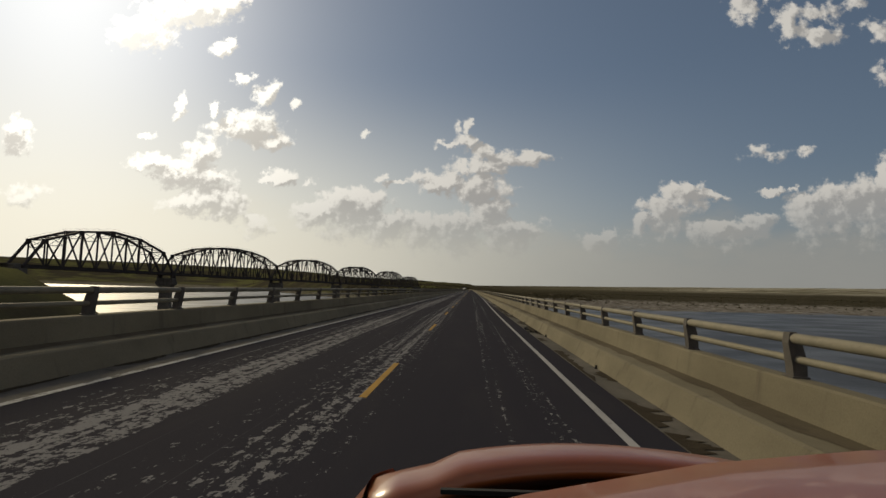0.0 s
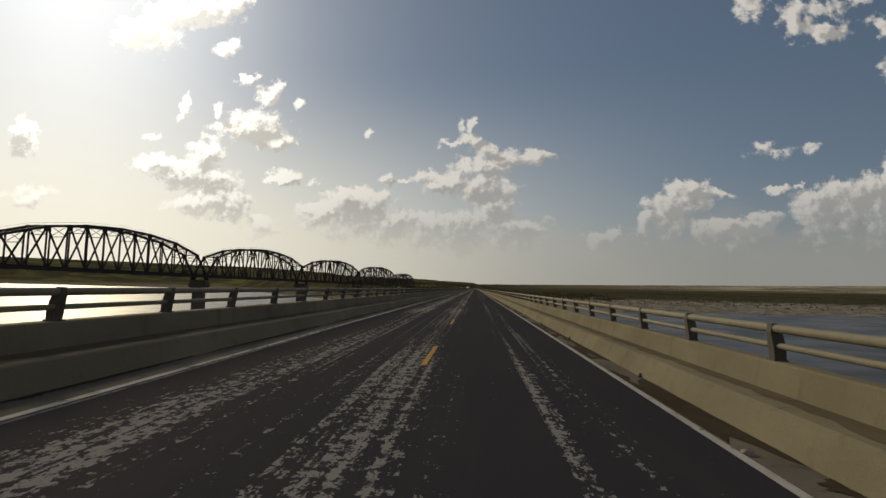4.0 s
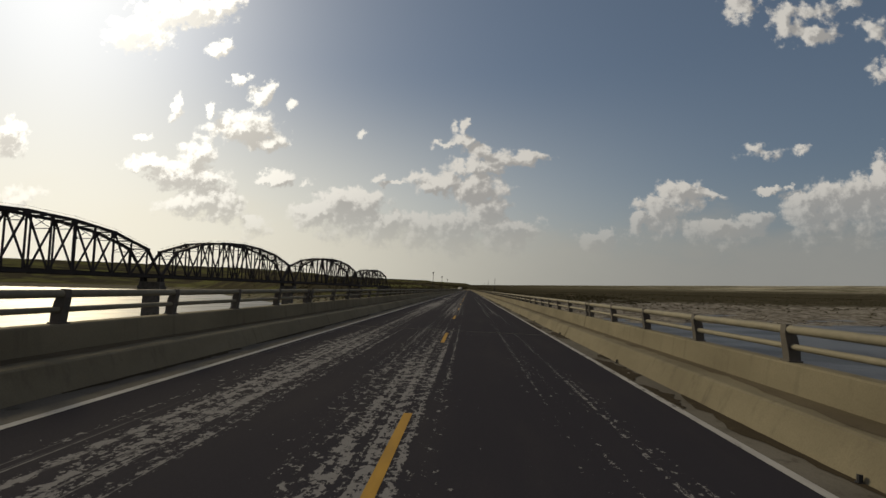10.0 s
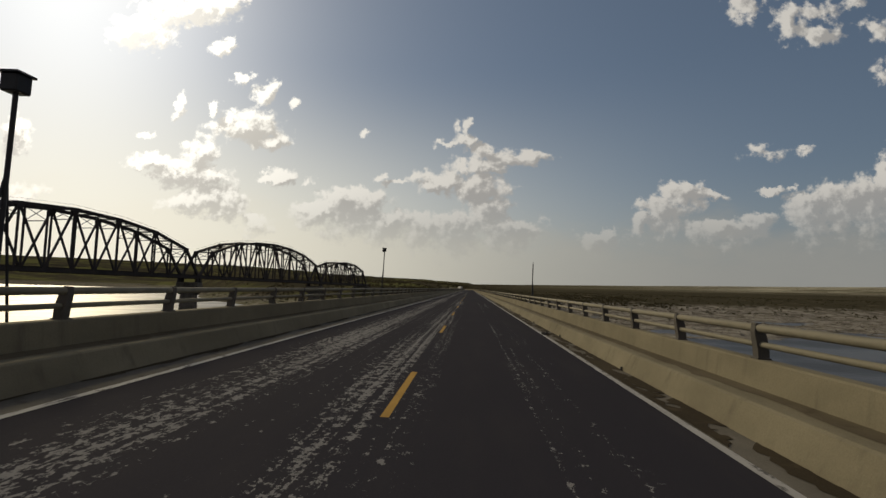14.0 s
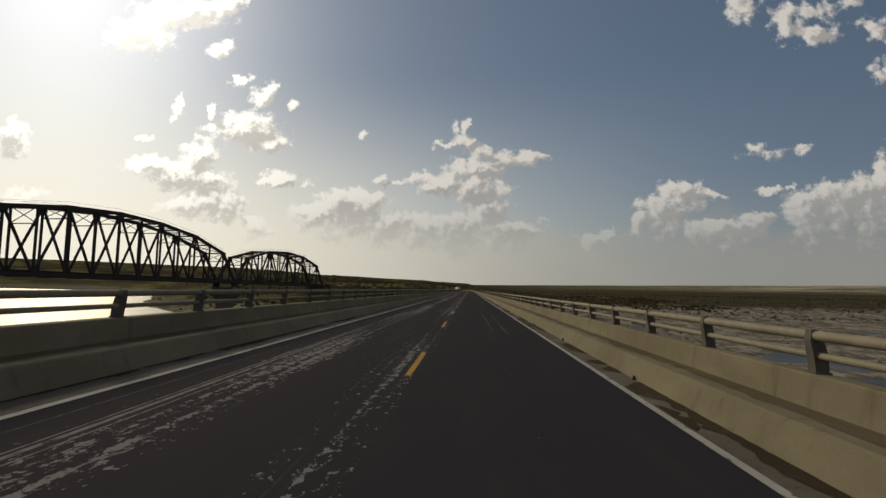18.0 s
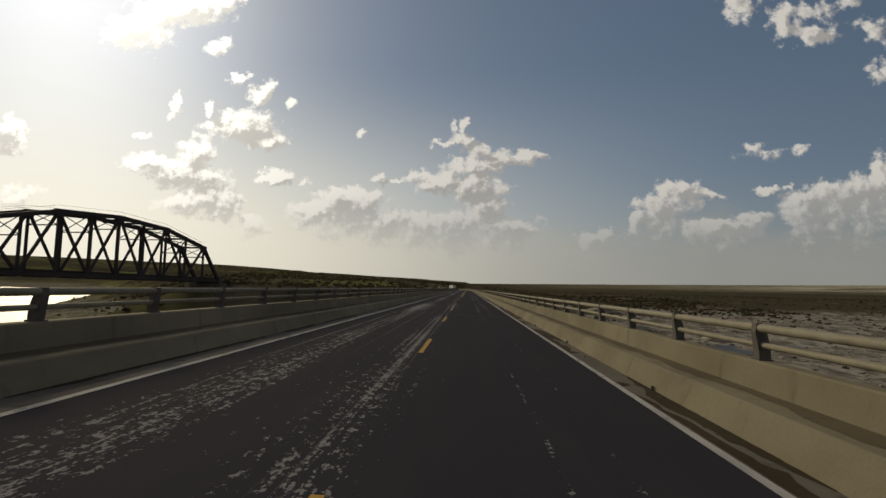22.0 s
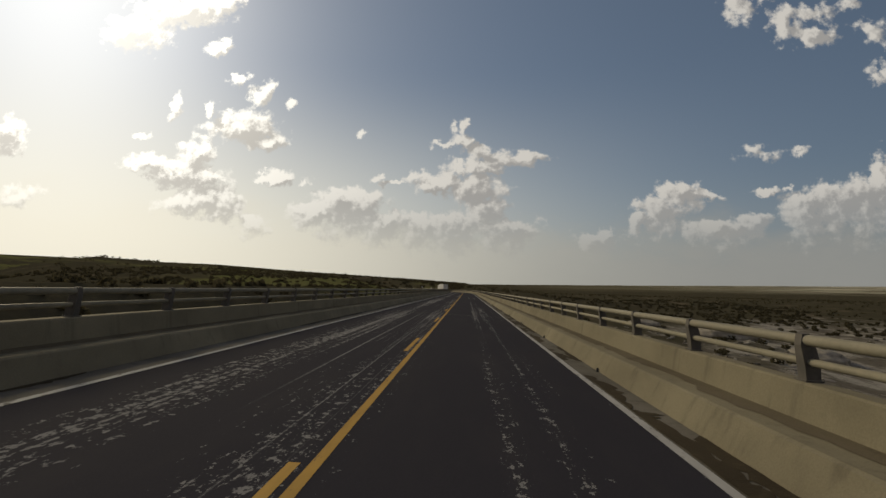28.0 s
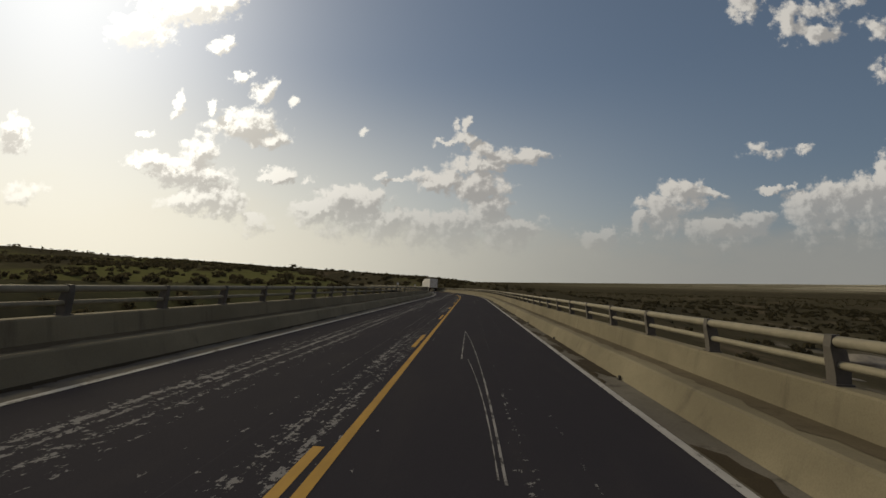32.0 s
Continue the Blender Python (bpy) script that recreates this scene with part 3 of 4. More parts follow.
def ground_z(x, y):
    n1 = noise.noise((x / 160.0, y / 160.0, 3.1))
    n2 = noise.noise((x / 45.0, y / 45.0, 7.7))
    n3 = noise.noise((x / 14.0, y / 14.0, 1.3))
    z = -26.0
    rough = 1.3 * n2 + 0.8 * n3
    # bank under the head of the railway bridge
    z += 31.0 * smooth(230 + 14 * n2, 150 + 10 * n2, y + 0.25 * (x + 170)) * smooth(-70, -130, x)
    # left: flats behind a slanting shore, then a hill that rises away from the road
    w = smooth(-30, 150, x)
    lx = min(x, 0)
    edge = 568 + 1.38 * min(-lx, 320) + 1.8 * max(0, -lx - 320) + 20 * n1
    k = smooth(edge - 50, edge + 90, y)
    left = max(z, -26 + k * (7.5 + rough))
    crest = 5 + 0.042 * min(-lx, 450) + 0.012 * min(300, max(0, -lx - 220))
    h = smooth(max(760, 0.35 * edge + 480), 1310, y + 0.1 * (lx + 60)) * smooth(edge + 10, edge + 240, y)
    left += (crest + 18) * h * (1 + 0.10 * n1) + 0.012 * max(0, y - 1310)
    # right: bleached lake bed, then flat scrub
    edge = 625 + 0.19 * max(x, 0) + 40 * n1 + 14 * n2
    k = smooth(edge - 40, edge + 60, y)
    right = max(z, -26 + k * (6.75 + rough * (1.5 + 0.6 * smooth(220, 60, abs(x))))) + 15 * smooth(820, 1600, y)
    right -= 2.8 * math.exp(-((x - 95) / 17) ** 2 - ((y - 895) / 40) ** 2)      # a pool on the bed
    z = left * (1 - w) + right * w
    # distant country and the long ridge across the water
    d = math.hypot(x, y - 500)
    if x < 0:
        far = -26 + 7.5 * smooth(2500, 3000, d) + 150 * smooth(2800, 4200, d) * smooth(100, -1900, x) * (1 + 0.12 * n1)
        far = max(far, -26 + 7.8 * smooth(0.44, 0.62, noise.noise((x / 420.0, y / 190.0, 4.4))) * smooth(-250, -500, x) * smooth(1250, 1500, d))
    else:
        far = -26 + 7.2 * smooth(1300, 1900, d) + (45.0 + 0.0165 * min(x, 2600)) * smooth(1500, 3000, d)
    z = max(z, far + 1.0 * n1)
    # railway embankment past the last truss
    q = Vector((x, y, 0)) - RW0
    along, off = q.dot(RWD), abs(q.x * RWD.y - q.y * RWD.x)
    if along > 405:
        z = max(z, min(1.0, 1.0 - 0.55 * max(0, off - 6), 1.0 - 0.6 * (440 - along)))
    # the ground stays below the deck, and meets it past the bridge end
    if y > 900:
        a = math.asin(min(0.95, max(0, y - BEND_Y) / BEND_R))
        near = 1 - smooth(9, 40, abs(x + BEND_R * (1 - math.cos(a))))
        z = z * (1 - near) + near * min(z, -4.0 + 3.0 * smooth(1000, 1250, y))
    return z


def build_ground():
    def axis(stops):
        v = []
        for a, b, step in stops:
            v += list(np.arange(a, b, step))
        return v + [stops[-1][1]]
    xs = axis([(-4800, -1500, 300), (-1500, -600, 60), (-600, -100, 12.5), (-100, 220, 6), (220, 500, 12.5), (500, 1500, 50), (1500, 4800, 300)])
    ys = axis([(-3000, -300, 300), (-300, 100, 40), (100, 590, 14), (590, 1060, 6.5), (1060, 1400, 12.5), (1400, 2000, 50), (2000, 5600, 300)])
    verts = [(x, y, ground_z(x, y)) for y in ys for x in xs]
    w = len(xs)
    faces = [(j * w + i, j * w + i + 1, (j + 1) * w + i + 1, (j + 1) * w + i) for j in range(len(ys) - 1) for i in range(w - 1)]
    me = bpy.data.meshes.new("ground")
    me.from_pydata(verts, [], faces)
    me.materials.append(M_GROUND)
    me.polygons.foreach_set("use_smooth", [True] * len(me.polygons))
    tagged(new("ground", me), "dry scrubland and pale lake bed round the reservoir", "ground", kind="structure")
    bm = bmesh.new()
    bmesh.ops.create_grid(bm, x_segments=2, y_segments=2, size=4700, matrix=Matrix.Translation((0, 1200, WATER_Z)))
    tagged(new("water", mesh_from("water", bm, M_WATER)), "calm grey reservoir water glinting under the low sun", "lake", kind="structure")


build_ground()

# ---- road on the bridge ----
ROAD_L, ROAD_R = LEFT_CURB + 0.58, RIGHT_CURB - 0.48
road = tagged(new("road", strip("road", ROAD_L, ROAD_R, 0.0, M_ASPHALT, thick=0.25)), "dark worn asphalt of a two-lane bridge road, flaking in the wheel paths", "road", kind="structure")
for a, b in ((LEFT_CURB, ROAD_L), (ROAD_R, RIGHT_CURB + 0.02)):
    tagged(new("gutter", strip("gutter", a, b, -0.004, M_GUTTER, thick=0.25)), "bare concrete gutter along the curb, stained with washed dirt", "gutter", kind="structure")
part("edge_line", strip("edge_line", ROAD_L + 0.0, ROAD_L + 0.12, 0.004, M_WHITE), None, road)
part("edge_line", strip("edge_line", ROAD_R - 0.13, ROAD_R - 0.01, 0.004, M_WHITE, 110, ROAD_END), None, road)
bm = bmesh.new()
last = None
for k in range(-40, 111, 5):      # the line leans out to the edge as the lane widens
    x = 3.20 + (ROAD_R - 0.13 - 3.20) * smooth(25, 110, k)
    cur = [bm.verts.new(on_road(k) @ Vector((x + d, 0, 0.004))) for d in (0, 0.115)]
    if last:
        bm.faces.new((last[0], last[1], cur[1], cur[0]))
    last = cur
part("edge_line", bm, M_WHITE, road)
part("centre_line", strip("centre_line", 0.08, 0.19, 0.004, M_YELLOW, 750, ROAD_END), None, road)
for first, last, step in ((7.6 - 5 * 12.32, 720.0, 12.32), (7.6 + 59 * 12.32, 735.0, 12.32), (757.0, 1180.0, 12.04)):
    s = first
    while s < last:
        part("centre_dash", strip("centre_dash", -0.11, 0.0, 0.004, M_YELLOW, s, s + 3.5), None, road)
        s += step
# lime spilt across the lane, with a splash at its end
rnd = random.Random(9)
bm = bmesh.new()
for k in range(150):
    t = rnd.random()
    x, y = (0.8 + 2.5 * t, 937.1 + rnd.gauss(0, 0.04)) if k < 70 else (rnd.gauss(2.65, 0.26), 937.5 + rnd.gauss(0, 0.22))
    r0, n = rnd.uniform(0.015, 0.05), 7
    m = on_road(y)
    bm.faces.new([bm.verts.new(m @ Vector((x + 1.7 * r0 * rnd.uniform(0.6, 1.2) * math.cos(q * math.tau / n), r0 * math.sin(q * math.tau / n), 0.0045 + 0.00001 * k))) for q in range(n)])
part("lime_splash", bm, M_WHITE, road)
# tyre and scrape marks of white paint in the lane ahead of the bend
rnd = random.Random(5)
for x0, x1, s0, s1, w in ((1.70, 1.28, 964.5, 979.0, 0.022), (1.64, 1.36, 964.6, 972.0, 0.016), (1.22, 1.25, 972.0, 979.5, 0.025)):
    bm = bmesh.new()
    last = None
    for k in range(15):
        t = k / 14
        x = x0 + (x1 - x0) * t * t
        m = on_road(s0 + (s1 - s0) * t)
        h = w * (0.35 + 0.4 * rnd.random())
        cur = [bm.verts.new(m @ Vector((x + d, 0, 0.005))) for d in (-h, h)]
        if last:
            bm.faces.new((last[0], last[1], cur[1], cur[0]))
        last = cur
    part("paint_smear", bm, M_SMEAR, road)

# ---- parapets and guard rails, one of each between two deck joints ----
JOINTS = [-97.0, 91.3, 279.7, 320.2, 508.2, 652.4, 691.6, 833.9, 872.9, BEND_Y - 14] + [BEND_Y - 14 + 19.8 * k for k in range(1, 20)]
CURB_H, CURB_BATTER, LEDGE_W, PAR_H, PAR_W = 0.38, 0.17, 0.72, 0.79, 0.32
RAIL_H = 1.30
PITCH = 3.0
# spacing of the rail posts on each length of deck, and the place of one of them
POSTS = {-97.0: (2.918, -86.94), 91.3: (2.976, 101.05), 279.7: (3.032, 289.58), 320.2: (2.976, 329.90), 508.2: (2.932, 517.35), 652.4: (2.980, 661.85), 691.6: (2.882, 701.07), 833.9: (2.970, 843.14), 872.9: (2.890, 882.00)}
GAP = 0.05
POST_X = LEDGE_W + 0.15


def build_parapet(length):
    p = thing("parapet", "pale weathered concrete curb and parapet of the road bridge", "parapet", "parapets of the road bridge")
    c = extrude_profile([(0, -0.3), (0, 0), (CURB_BATTER - 0.02, CURB_H - 0.025), (CURB_BATTER + 0.02, CURB_H), (LEDGE_W, CURB_H + 0.015), (LEDGE_W, -0.3)], length - GAP)
    part("curb", c, M_CONCRETE, p)
    w = extrude_profile([(LEDGE_W, -0.6), (LEDGE_W, CURB_H), (LEDGE_W + 0.045, PAR_H - 0.025), (LEDGE_W + 0.07, PAR_H), (LEDGE_W + PAR_W - 0.03, PAR_H), (LEDGE_W + PAR_W, PAR_H - 0.03), (LEDGE_W + PAR_W, -0.6)], length - GAP)
    part("parapet_wall", w, M_CONCRETE, p)
    # grime settled along the ledge, ragged towards the edge, with shade painted in
    bm = bmesh.new()
    last = None
    n = max(2, int(length / 0.35))
    for k in range(n + 1):
        y = (length - GAP) * k / n
        e = CURB_BATTER + 0.25 + 0.14 * noise.noise((y * 0.5, length, 0.0)) + 0.12 * noise.noise((y * 2.1, length, 4.0))
        cur = [bm.verts.new((x, y, CURB_H + 0.004 + 0.015 * (x - 0.12) / (LEDGE_W - 0.12))) for x in (max(e, CURB_BATTER + 0.03), LEDGE_W - 0.002)]
        if last:
            bm.faces.new((last[0], last[1], cur[1], cur[0]))
        last = cur
    part("ledge_grime_shade", bm, M_GRIME_SHADE, p)
    return p


def post_mesh():
    """A cast plate post: upright and broad below, its back bowed and narrowing to a cap round the top bar."""
    x0 = POST_X
    front = [(x0 - 0.02, PAR_H), (x0 - 0.035, PAR_H + 0.15), (x0 - 0.075, RAIL_H - 0.12), (x0 - 0.06, RAIL_H + 0.005)]
    back = [(x0 + 0.02, RAIL_H + 0.01), (x0 + 0.065, RAIL_H - 0.09), (x0 + 0.10, PAR_H + 0.34), (x0 + 0.13, PAR_H + 0.18), (x0 + 0.135, PAR_H)]
    bm = extrude_profile(front + back, 0.15)
    bmesh.ops.translate(bm, verts=bm.verts, vec=(0, -0.075, 0))
    for v in bm.verts:
        if v.co.z > RAIL_H - 0.2:
            v.co.y *= 0.8
    add_box(bm, (x0 - 0.05, -0.11, PAR_H), (x0 + 0.145, 0.11, PAR_H + 0.02))
    return mesh_from("post", bm, M_POST)


POST = post_mesh()


def build_rail(length, inner=()):
    g = thing("guard_rail", "weathered two-bar metal guard rail on curved plate posts", "guard rail", "guard rails on the parapets")
    n = max(2, round(length / PITCH))
    ys = [0.27] + (sorted(inner) or [length * k / n for k in range(1, n)]) + [length - 0.27]
    for y in ys:
        part("post", POST, None, g).matrix_basis = pose(0, y, 0)
    a, b = 0.05, length - 0.05
    # bars in lengths that butt inside the posts
    ends = [a] + ys[1:-1] + [b]
    lengths = {}
    for p, q in zip(ends, ends[1:]):
        key = round(q - p, 2)
        if key not in lengths:
            bars = []
            for x, z, rad in ((POST_X, RAIL_H - 0.062, 0.062), (POST_X + 0.03, PAR_H + 0.21, 0.044)):
                bm = add_tube(bmesh.new(), (x, 0.012, z), (x, q - p - 0.012, z), rad, 14, False)
                bars.append(mesh_from("rail_length", bm, M_RAIL, True))
            lengths[key] = bars
        part("top_rail", lengths[key][0], None, g).matrix_basis = pose(0, p, 0)
        part("lower_rail", lengths[key][1], None, g).matrix_basis = pose(0, p, 0)
    return g


for s0, s1 in zip(JOINTS, JOINTS[1:]):
    for side in (1, -1):
        off = RIGHT_CURB if side == 1 else LEFT_CURB
        a, b = on_road(s0 if side == 1 else s1, off).translation, on_road(s1 if side == 1 else s0, off).translation
        d = b - a
        m = Matrix.Translation(a) @ Matrix.Rotation(math.atan2(-d.x, d.y), 4, "Z") @ Matrix.Rotation(CROSSFALL * side, 4, "Y")
        build_parapet(d.length).matrix_basis = m
        inner = []
        if s0 in POSTS:
            step, first = POSTS[s0]
            inner = [first + step * k - s0 for k in range(-80, 80) if 1.1 < first + step * k - s0 < s1 - s0 - 1.1]
            if side == -1:
                inner = [s1 - s0 - v for v in inner]
        build_rail(d.length, inner).matrix_basis = m
    if s0 > 0:
        st = on_road(s0)
        part("joint_seal", box((ROAD_L + 0.01, -0.03, 0.0), (ROAD_R - 0.01, 0.03, 0.006)), M_PIER, road, "pale worn deck joint").matrix_basis = st

# scuppers: short stubs of drain pipe at the foot of the right curb
scupper = None
s = 91.3 - 11 * 7.92
while s < 1030:
    m = on_road(s, RIGHT_CURB - 0.03)
    if scupper is None:
        scupper = thing("drain_stub", "short dark drain pipe stub at the curb foot", "drain pipe", "drain stubs along the curb", m=m)
        part("pipe", add_tube(bmesh.new(), (0, 0, -0.02), (0.01, 0.01, 0.075), 0.026, 8), M_DARK, scupper)
        part("flange", add_tube(bmesh.new(), (0, 0, 0.0), (0, 0, 0.012), 0.04, 8), M_DARK, scupper)
    else:
        copy_thing(scupper, m)
    s += 7.92


def dirt_patches():
    """Washed earth in ragged patches on the gutters."""
    r = random.Random(21)
    bm = bmesh.new()
    for lo, hi, count in ((RIGHT_CURB - 0.47, RIGHT_CURB - 0.005, 900), (LEFT_CURB + 0.02, LEFT_CURB + 0.48, 800)):
        for _ in range(count):
            s = r.uniform(-40, 1080)
            inner, sgn = (hi, -1) if lo > 0 else (lo, 1)
            if lo > 0 and r.random() < 0.4:        # lying against the white line
                inner, sgn = lo, 1
            length, width = r.choice((0.5, 0.9, 1.6, 3.0, 4.5)) * r.uniform(0.7, 1.3), r.uniform(0.18, 0.46) if lo > 0 else r.uniform(0.05, 0.22)
            n = 16
            near, far = [], []
            for k in range(n + 1):
                t = k / n
                m = on_road(s + length * t)
                w = width * (max(0.0, math.sin(math.pi * t)) ** 0.5) * (0.75 + 0.5 * noise.noise((s + 3 * t, 5.5 * t, width)) + 0.5 * noise.noise((s * 3, 19.0 * t, width)))
                near.append(bm.verts.new(m @ Vector((inner + sgn * 0.02 * r.random(), 0, 0.010))))
                far.append(bm.verts.new(m @ Vector((inner + sgn * min(w + 0.02, 0.46), 0, 0.002))))
            for k in range(n):
                bm.faces.new((near[k], near[k + 1], far[k + 1], far[k]))
    bmesh.ops.recalc_face_normals(bm, faces=bm.faces)
    tagged(new("dirt", mesh_from("dirt", bm, M_DIRT)), "patches of dark washed dirt lying in the gutters", "dirt", kind="stuff")


dirt_patches()


def litter():
    """Stones and scraps of tyre lying by the curb."""
    r = random.Random(33)
    for k in range(26):
        s = (21.5, 23.0, 246.0, 440.5)[k] if k < 4 else r.uniform(10, 1000)
        m = on_road(s, RIGHT_CURB - r.uniform(0.15, 0.45)) @ Matrix.Rotation(r.uniform(0, 6), 4, "Z")
        bm = bmesh.new()
        if k < 4:
            for i in range(5):
                add_beam(bm, (-0.25 + 0.1 * i, 0.05 * math.sin(i), 0.03), (-0.12 + 0.1 * i, 0.05 * math.sin(i + 1) + 0.06, 0.05 + 0.05 * (i % 2)), 0.09, 0.03)
            ob = new("tyre_scrap", mesh_from("tyre_scrap", bm, M_RUBBER))
            tagged(ob, "torn strip of dark tyre lying by the curb", "tyre scrap", "scraps by the curb")
        else:
            bmesh.ops.create_icosphere(bm, subdivisions=1, radius=r.uniform(0.03, 0.07))
            for v in bm.verts:
                v.co *= 0.7 + 0.5 * r.random()
                v.co.z = max(-0.02, v.co.z * 0.7)
            bmesh.ops.translate(bm, verts=bm.verts, vec=(0, 0, 0.015))
            ob = new("stone", mesh_from("stone", bm, M_ROCK))
            tagged(ob, "small loose pale stone in the gutter", "stone", "stones in the gutter")
        ob.matrix_basis = m


litter()


# ---- masts on the channel span ----
def build_mast(height, lamp):
    m = thing("mast", "slim dark metal mast with splayed struts at the parapet" if not lamp else "slim metal mast with a dark lamp box on top", "mast", "masts on the channel span")
    x = LEDGE_W + (PAR_W + 0.1 if lamp else 0.29)
    part("pole", add_tube(bmesh.new(), (x, 0, 0.3), (x, 0, height), 0.035, 8, False), M_DARK, m, smooth=True)
    for dy in (-0.45, 0.45):
        part("strut", add_tube(bmesh.new(), (x + 0.12, dy, 0.35), (x, 0, height * 0.72), 0.022, 6), M_DARK, m)
    part("bracket", box((x - 0.14, -0.06, 0.3), (x + 0.14, 0.06, 0.42)), M_DARK, m)
    if lamp:
        part("lamp_box", box((x - 0.12, -0.14, height), (x + 0.14, 0.14, height + 0.26), 0.02), M_DARK, m)
        part("lamp_lid", box((x - 0.15, -0.17, height + 0.26), (x + 0.17, 0.17, height + 0.29)), M_DARK, m)
    else:
        part("finial", add_tube(bmesh.new(), (x, 0, height), (x, 0, height + 0.14), 0.02, 6), M_DARK, m)
    return m


for k, s in enumerate((394.6, 425.0, 458.0)):
    ob = build_mast(3.55, False)
    ob.matrix_basis = on_road(s, RIGHT_CURB)
for s in (395.4, 427.1, 460.0):
    ob = build_mast(4.05, True)
    ob.matrix_basis = on_road(s, LEFT_CURB) @ Matrix.Rotation(math.pi, 4, "Z")

# ---- girders and piers under the road ----
deck = thing("bridge_deck", "concrete deck with steel girders under the road", "bridge deck")
for x in (-3.6, -0.2, 3.2):
    part("girder", strip("girder", x - 0.25, x + 0.25, -0.45, M_STEEL, thick=1.9), None, deck)
part("slab", strip("slab", LEFT_CURB - LEDGE_W - PAR_W, RIGHT_CURB + LEDGE_W + PAR_W, -0.27, M_PIER, thick=0.2), None, deck)
road_pier = None
for s in (45, 91.3, 140, 185, 232, 299.6, 366, 414, 461, 508, 556, 604, 671.7, 740, 786, 853, 900, 947, 994):
    m = pose(-0.1, s, 0)
    if road_pier is None:
        road_pier = thing("road_pier", "concrete pier under the road bridge", "bridge pier", "piers of the road bridge", m=m)
        part("cap", box((-4.6, -1.0, -4.2), (4.6, 1.0, -2.6), 0.1), M_PIER, road_pier)
        part("shaft", box((-2.4, -0.8, -30), (2.4, 0.8, -4.2), 0.1), M_PIER, road_pier)
    else:
        copy_thing(road_pier, m)

# ---- railway truss bridge ----
CHORD_Z = 2.6
TRUSS_W = 8.0


def build_truss(panels, panel, heights, label):
    """A through truss along +y: Warren webs with verticals and a broken top chord. heights: top of the odd nodes to the middle."""
    t = thing("truss_span", label, "truss bridge", "spans of the railway bridge")
    top = {}
    odd = list(range(1, panels, 2))
    for i, n in enumerate(odd):
        top[n] = heights[min(i, len(odd) - 1 - i)]
    for n in range(2, panels - 1, 2):
        top[n] = (top[n - 1] + top[n + 1]) / 2
    Z0 = CHORD_Z
    for x in (-TRUSS_W / 2, TRUSS_W / 2):
        part("bottom_chord", box((x - 0.35, 0, Z0 - 0.5), (x + 0.35, panels * panel, Z0 + 0.5)), M_STEEL, t)
        for a, b in ((0, 1), (panels, panels - 1)):
            part("end_post", beam((x, a * panel, Z0), (x, b * panel, top[b]), 0.8, 0.9), M_STEEL, t)
        for a, b in zip(odd, odd[1:]):
            part("top_chord", beam((x, a * panel, top[a]), (x, b * panel, top[b]), 0.8, 0.95), M_STEEL, t)
        for n in range(1, panels):
            part("vertical", beam((x, n * panel, Z0), (x, n * panel, top[n]), 0.5, 0.45), M_STEEL, t)
        for n in odd:
            for e in (n - 1, n + 1):
                if 0 < e < panels:
                    part("diagonal", beam((x, n * panel, top[n]), (x, e * panel, Z0), 0.45, 0.55), M_STEEL, t)
        # stiff ties of the half panels, and gusset plates at the main joints
        for n in odd:
            part("gusset", box((x - 0.42, n * panel - 1.0, top[n] - 1.25), (x + 0.42, n * panel + 1.0, top[n] + 0.45)), M_STEEL, t)
        # light hand rail along the top chord
        for a, b in zip(odd, odd[1:]):
            part("hand_rail", beam((x, a * panel, top[a] + 1.35), (x, b * panel, top[b] + 1.35), 0.05, 0.05), M_STEEL, t)
        # stringer under the ties
        part("stringer", box((x * 0.25 - 0.2, 0.2, Z0 - 0.4), (x * 0.25 + 0.2, panels * panel - 0.2, Z0 + 0.6)), M_STEEL, t)
    W = TRUSS_W / 2
    for n in range(0, panels + 1):
        part("floor_beam", box((-W, n * panel - 0.2, Z0 - 0.7), (W, n * panel + 0.2, Z0 + 0.45)), M_STEEL, t)
    for n in range(1, panels):
        y = n * panel
        part("top_strut", beam((-W, y, top[n]), (W, y, top[n]), 0.35, 0.5), M_STEEL, t)
        zs = max(Z0 + 6.8, top[n] - 4.2) if n % 2 == 0 else max(Z0 + 6.8, top[n] - 3.0)
        part("sway_strut", beam((-W, y, zs), (W, y, zs), 0.25, 0.25), M_STEEL, t)
        if top[n] - zs > 1.5:
            part("sway_brace", beam((-W, y, zs), (W, y, top[n]), 0.16, 0.16), M_STEEL, t)
            part("sway_brace", beam((W, y, zs), (-W, y, top[n]), 0.16, 0.16), M_STEEL, t)
    for n in range(1, panels - 1):
        y0, y1 = n * panel, (n + 1) * panel
        part("top_lateral", beam((-W, y0, top[n]), (W, y1, top[n + 1]), 0.22, 0.22), M_STEEL, t)
        part("top_lateral", beam((W, y0, top[n]), (-W, y1, top[n + 1]), 0.22, 0.22), M_STEEL, t)
    part("track_deck", box((-2.0, 0.05, Z0 + 0.6), (2.0, panels * panel - 0.05, Z0 + 0.85)), M_TIMBER, t)
    for x in (-0.75, 0.75):
        part("track_rail", box((x - 0.04, 0.0, Z0 + 0.85), (x + 0.04, panels * panel, Z0 + 1.02)), M_STEEL, t)
    for x in (-2.6, 2.6):
        part("walkway_rail", beam((x, 0.1, Z0 + 1.7), (x, panels * panel - 0.1, Z0 + 1.7), 0.06, 0.06), M_STEEL, t)
    return t


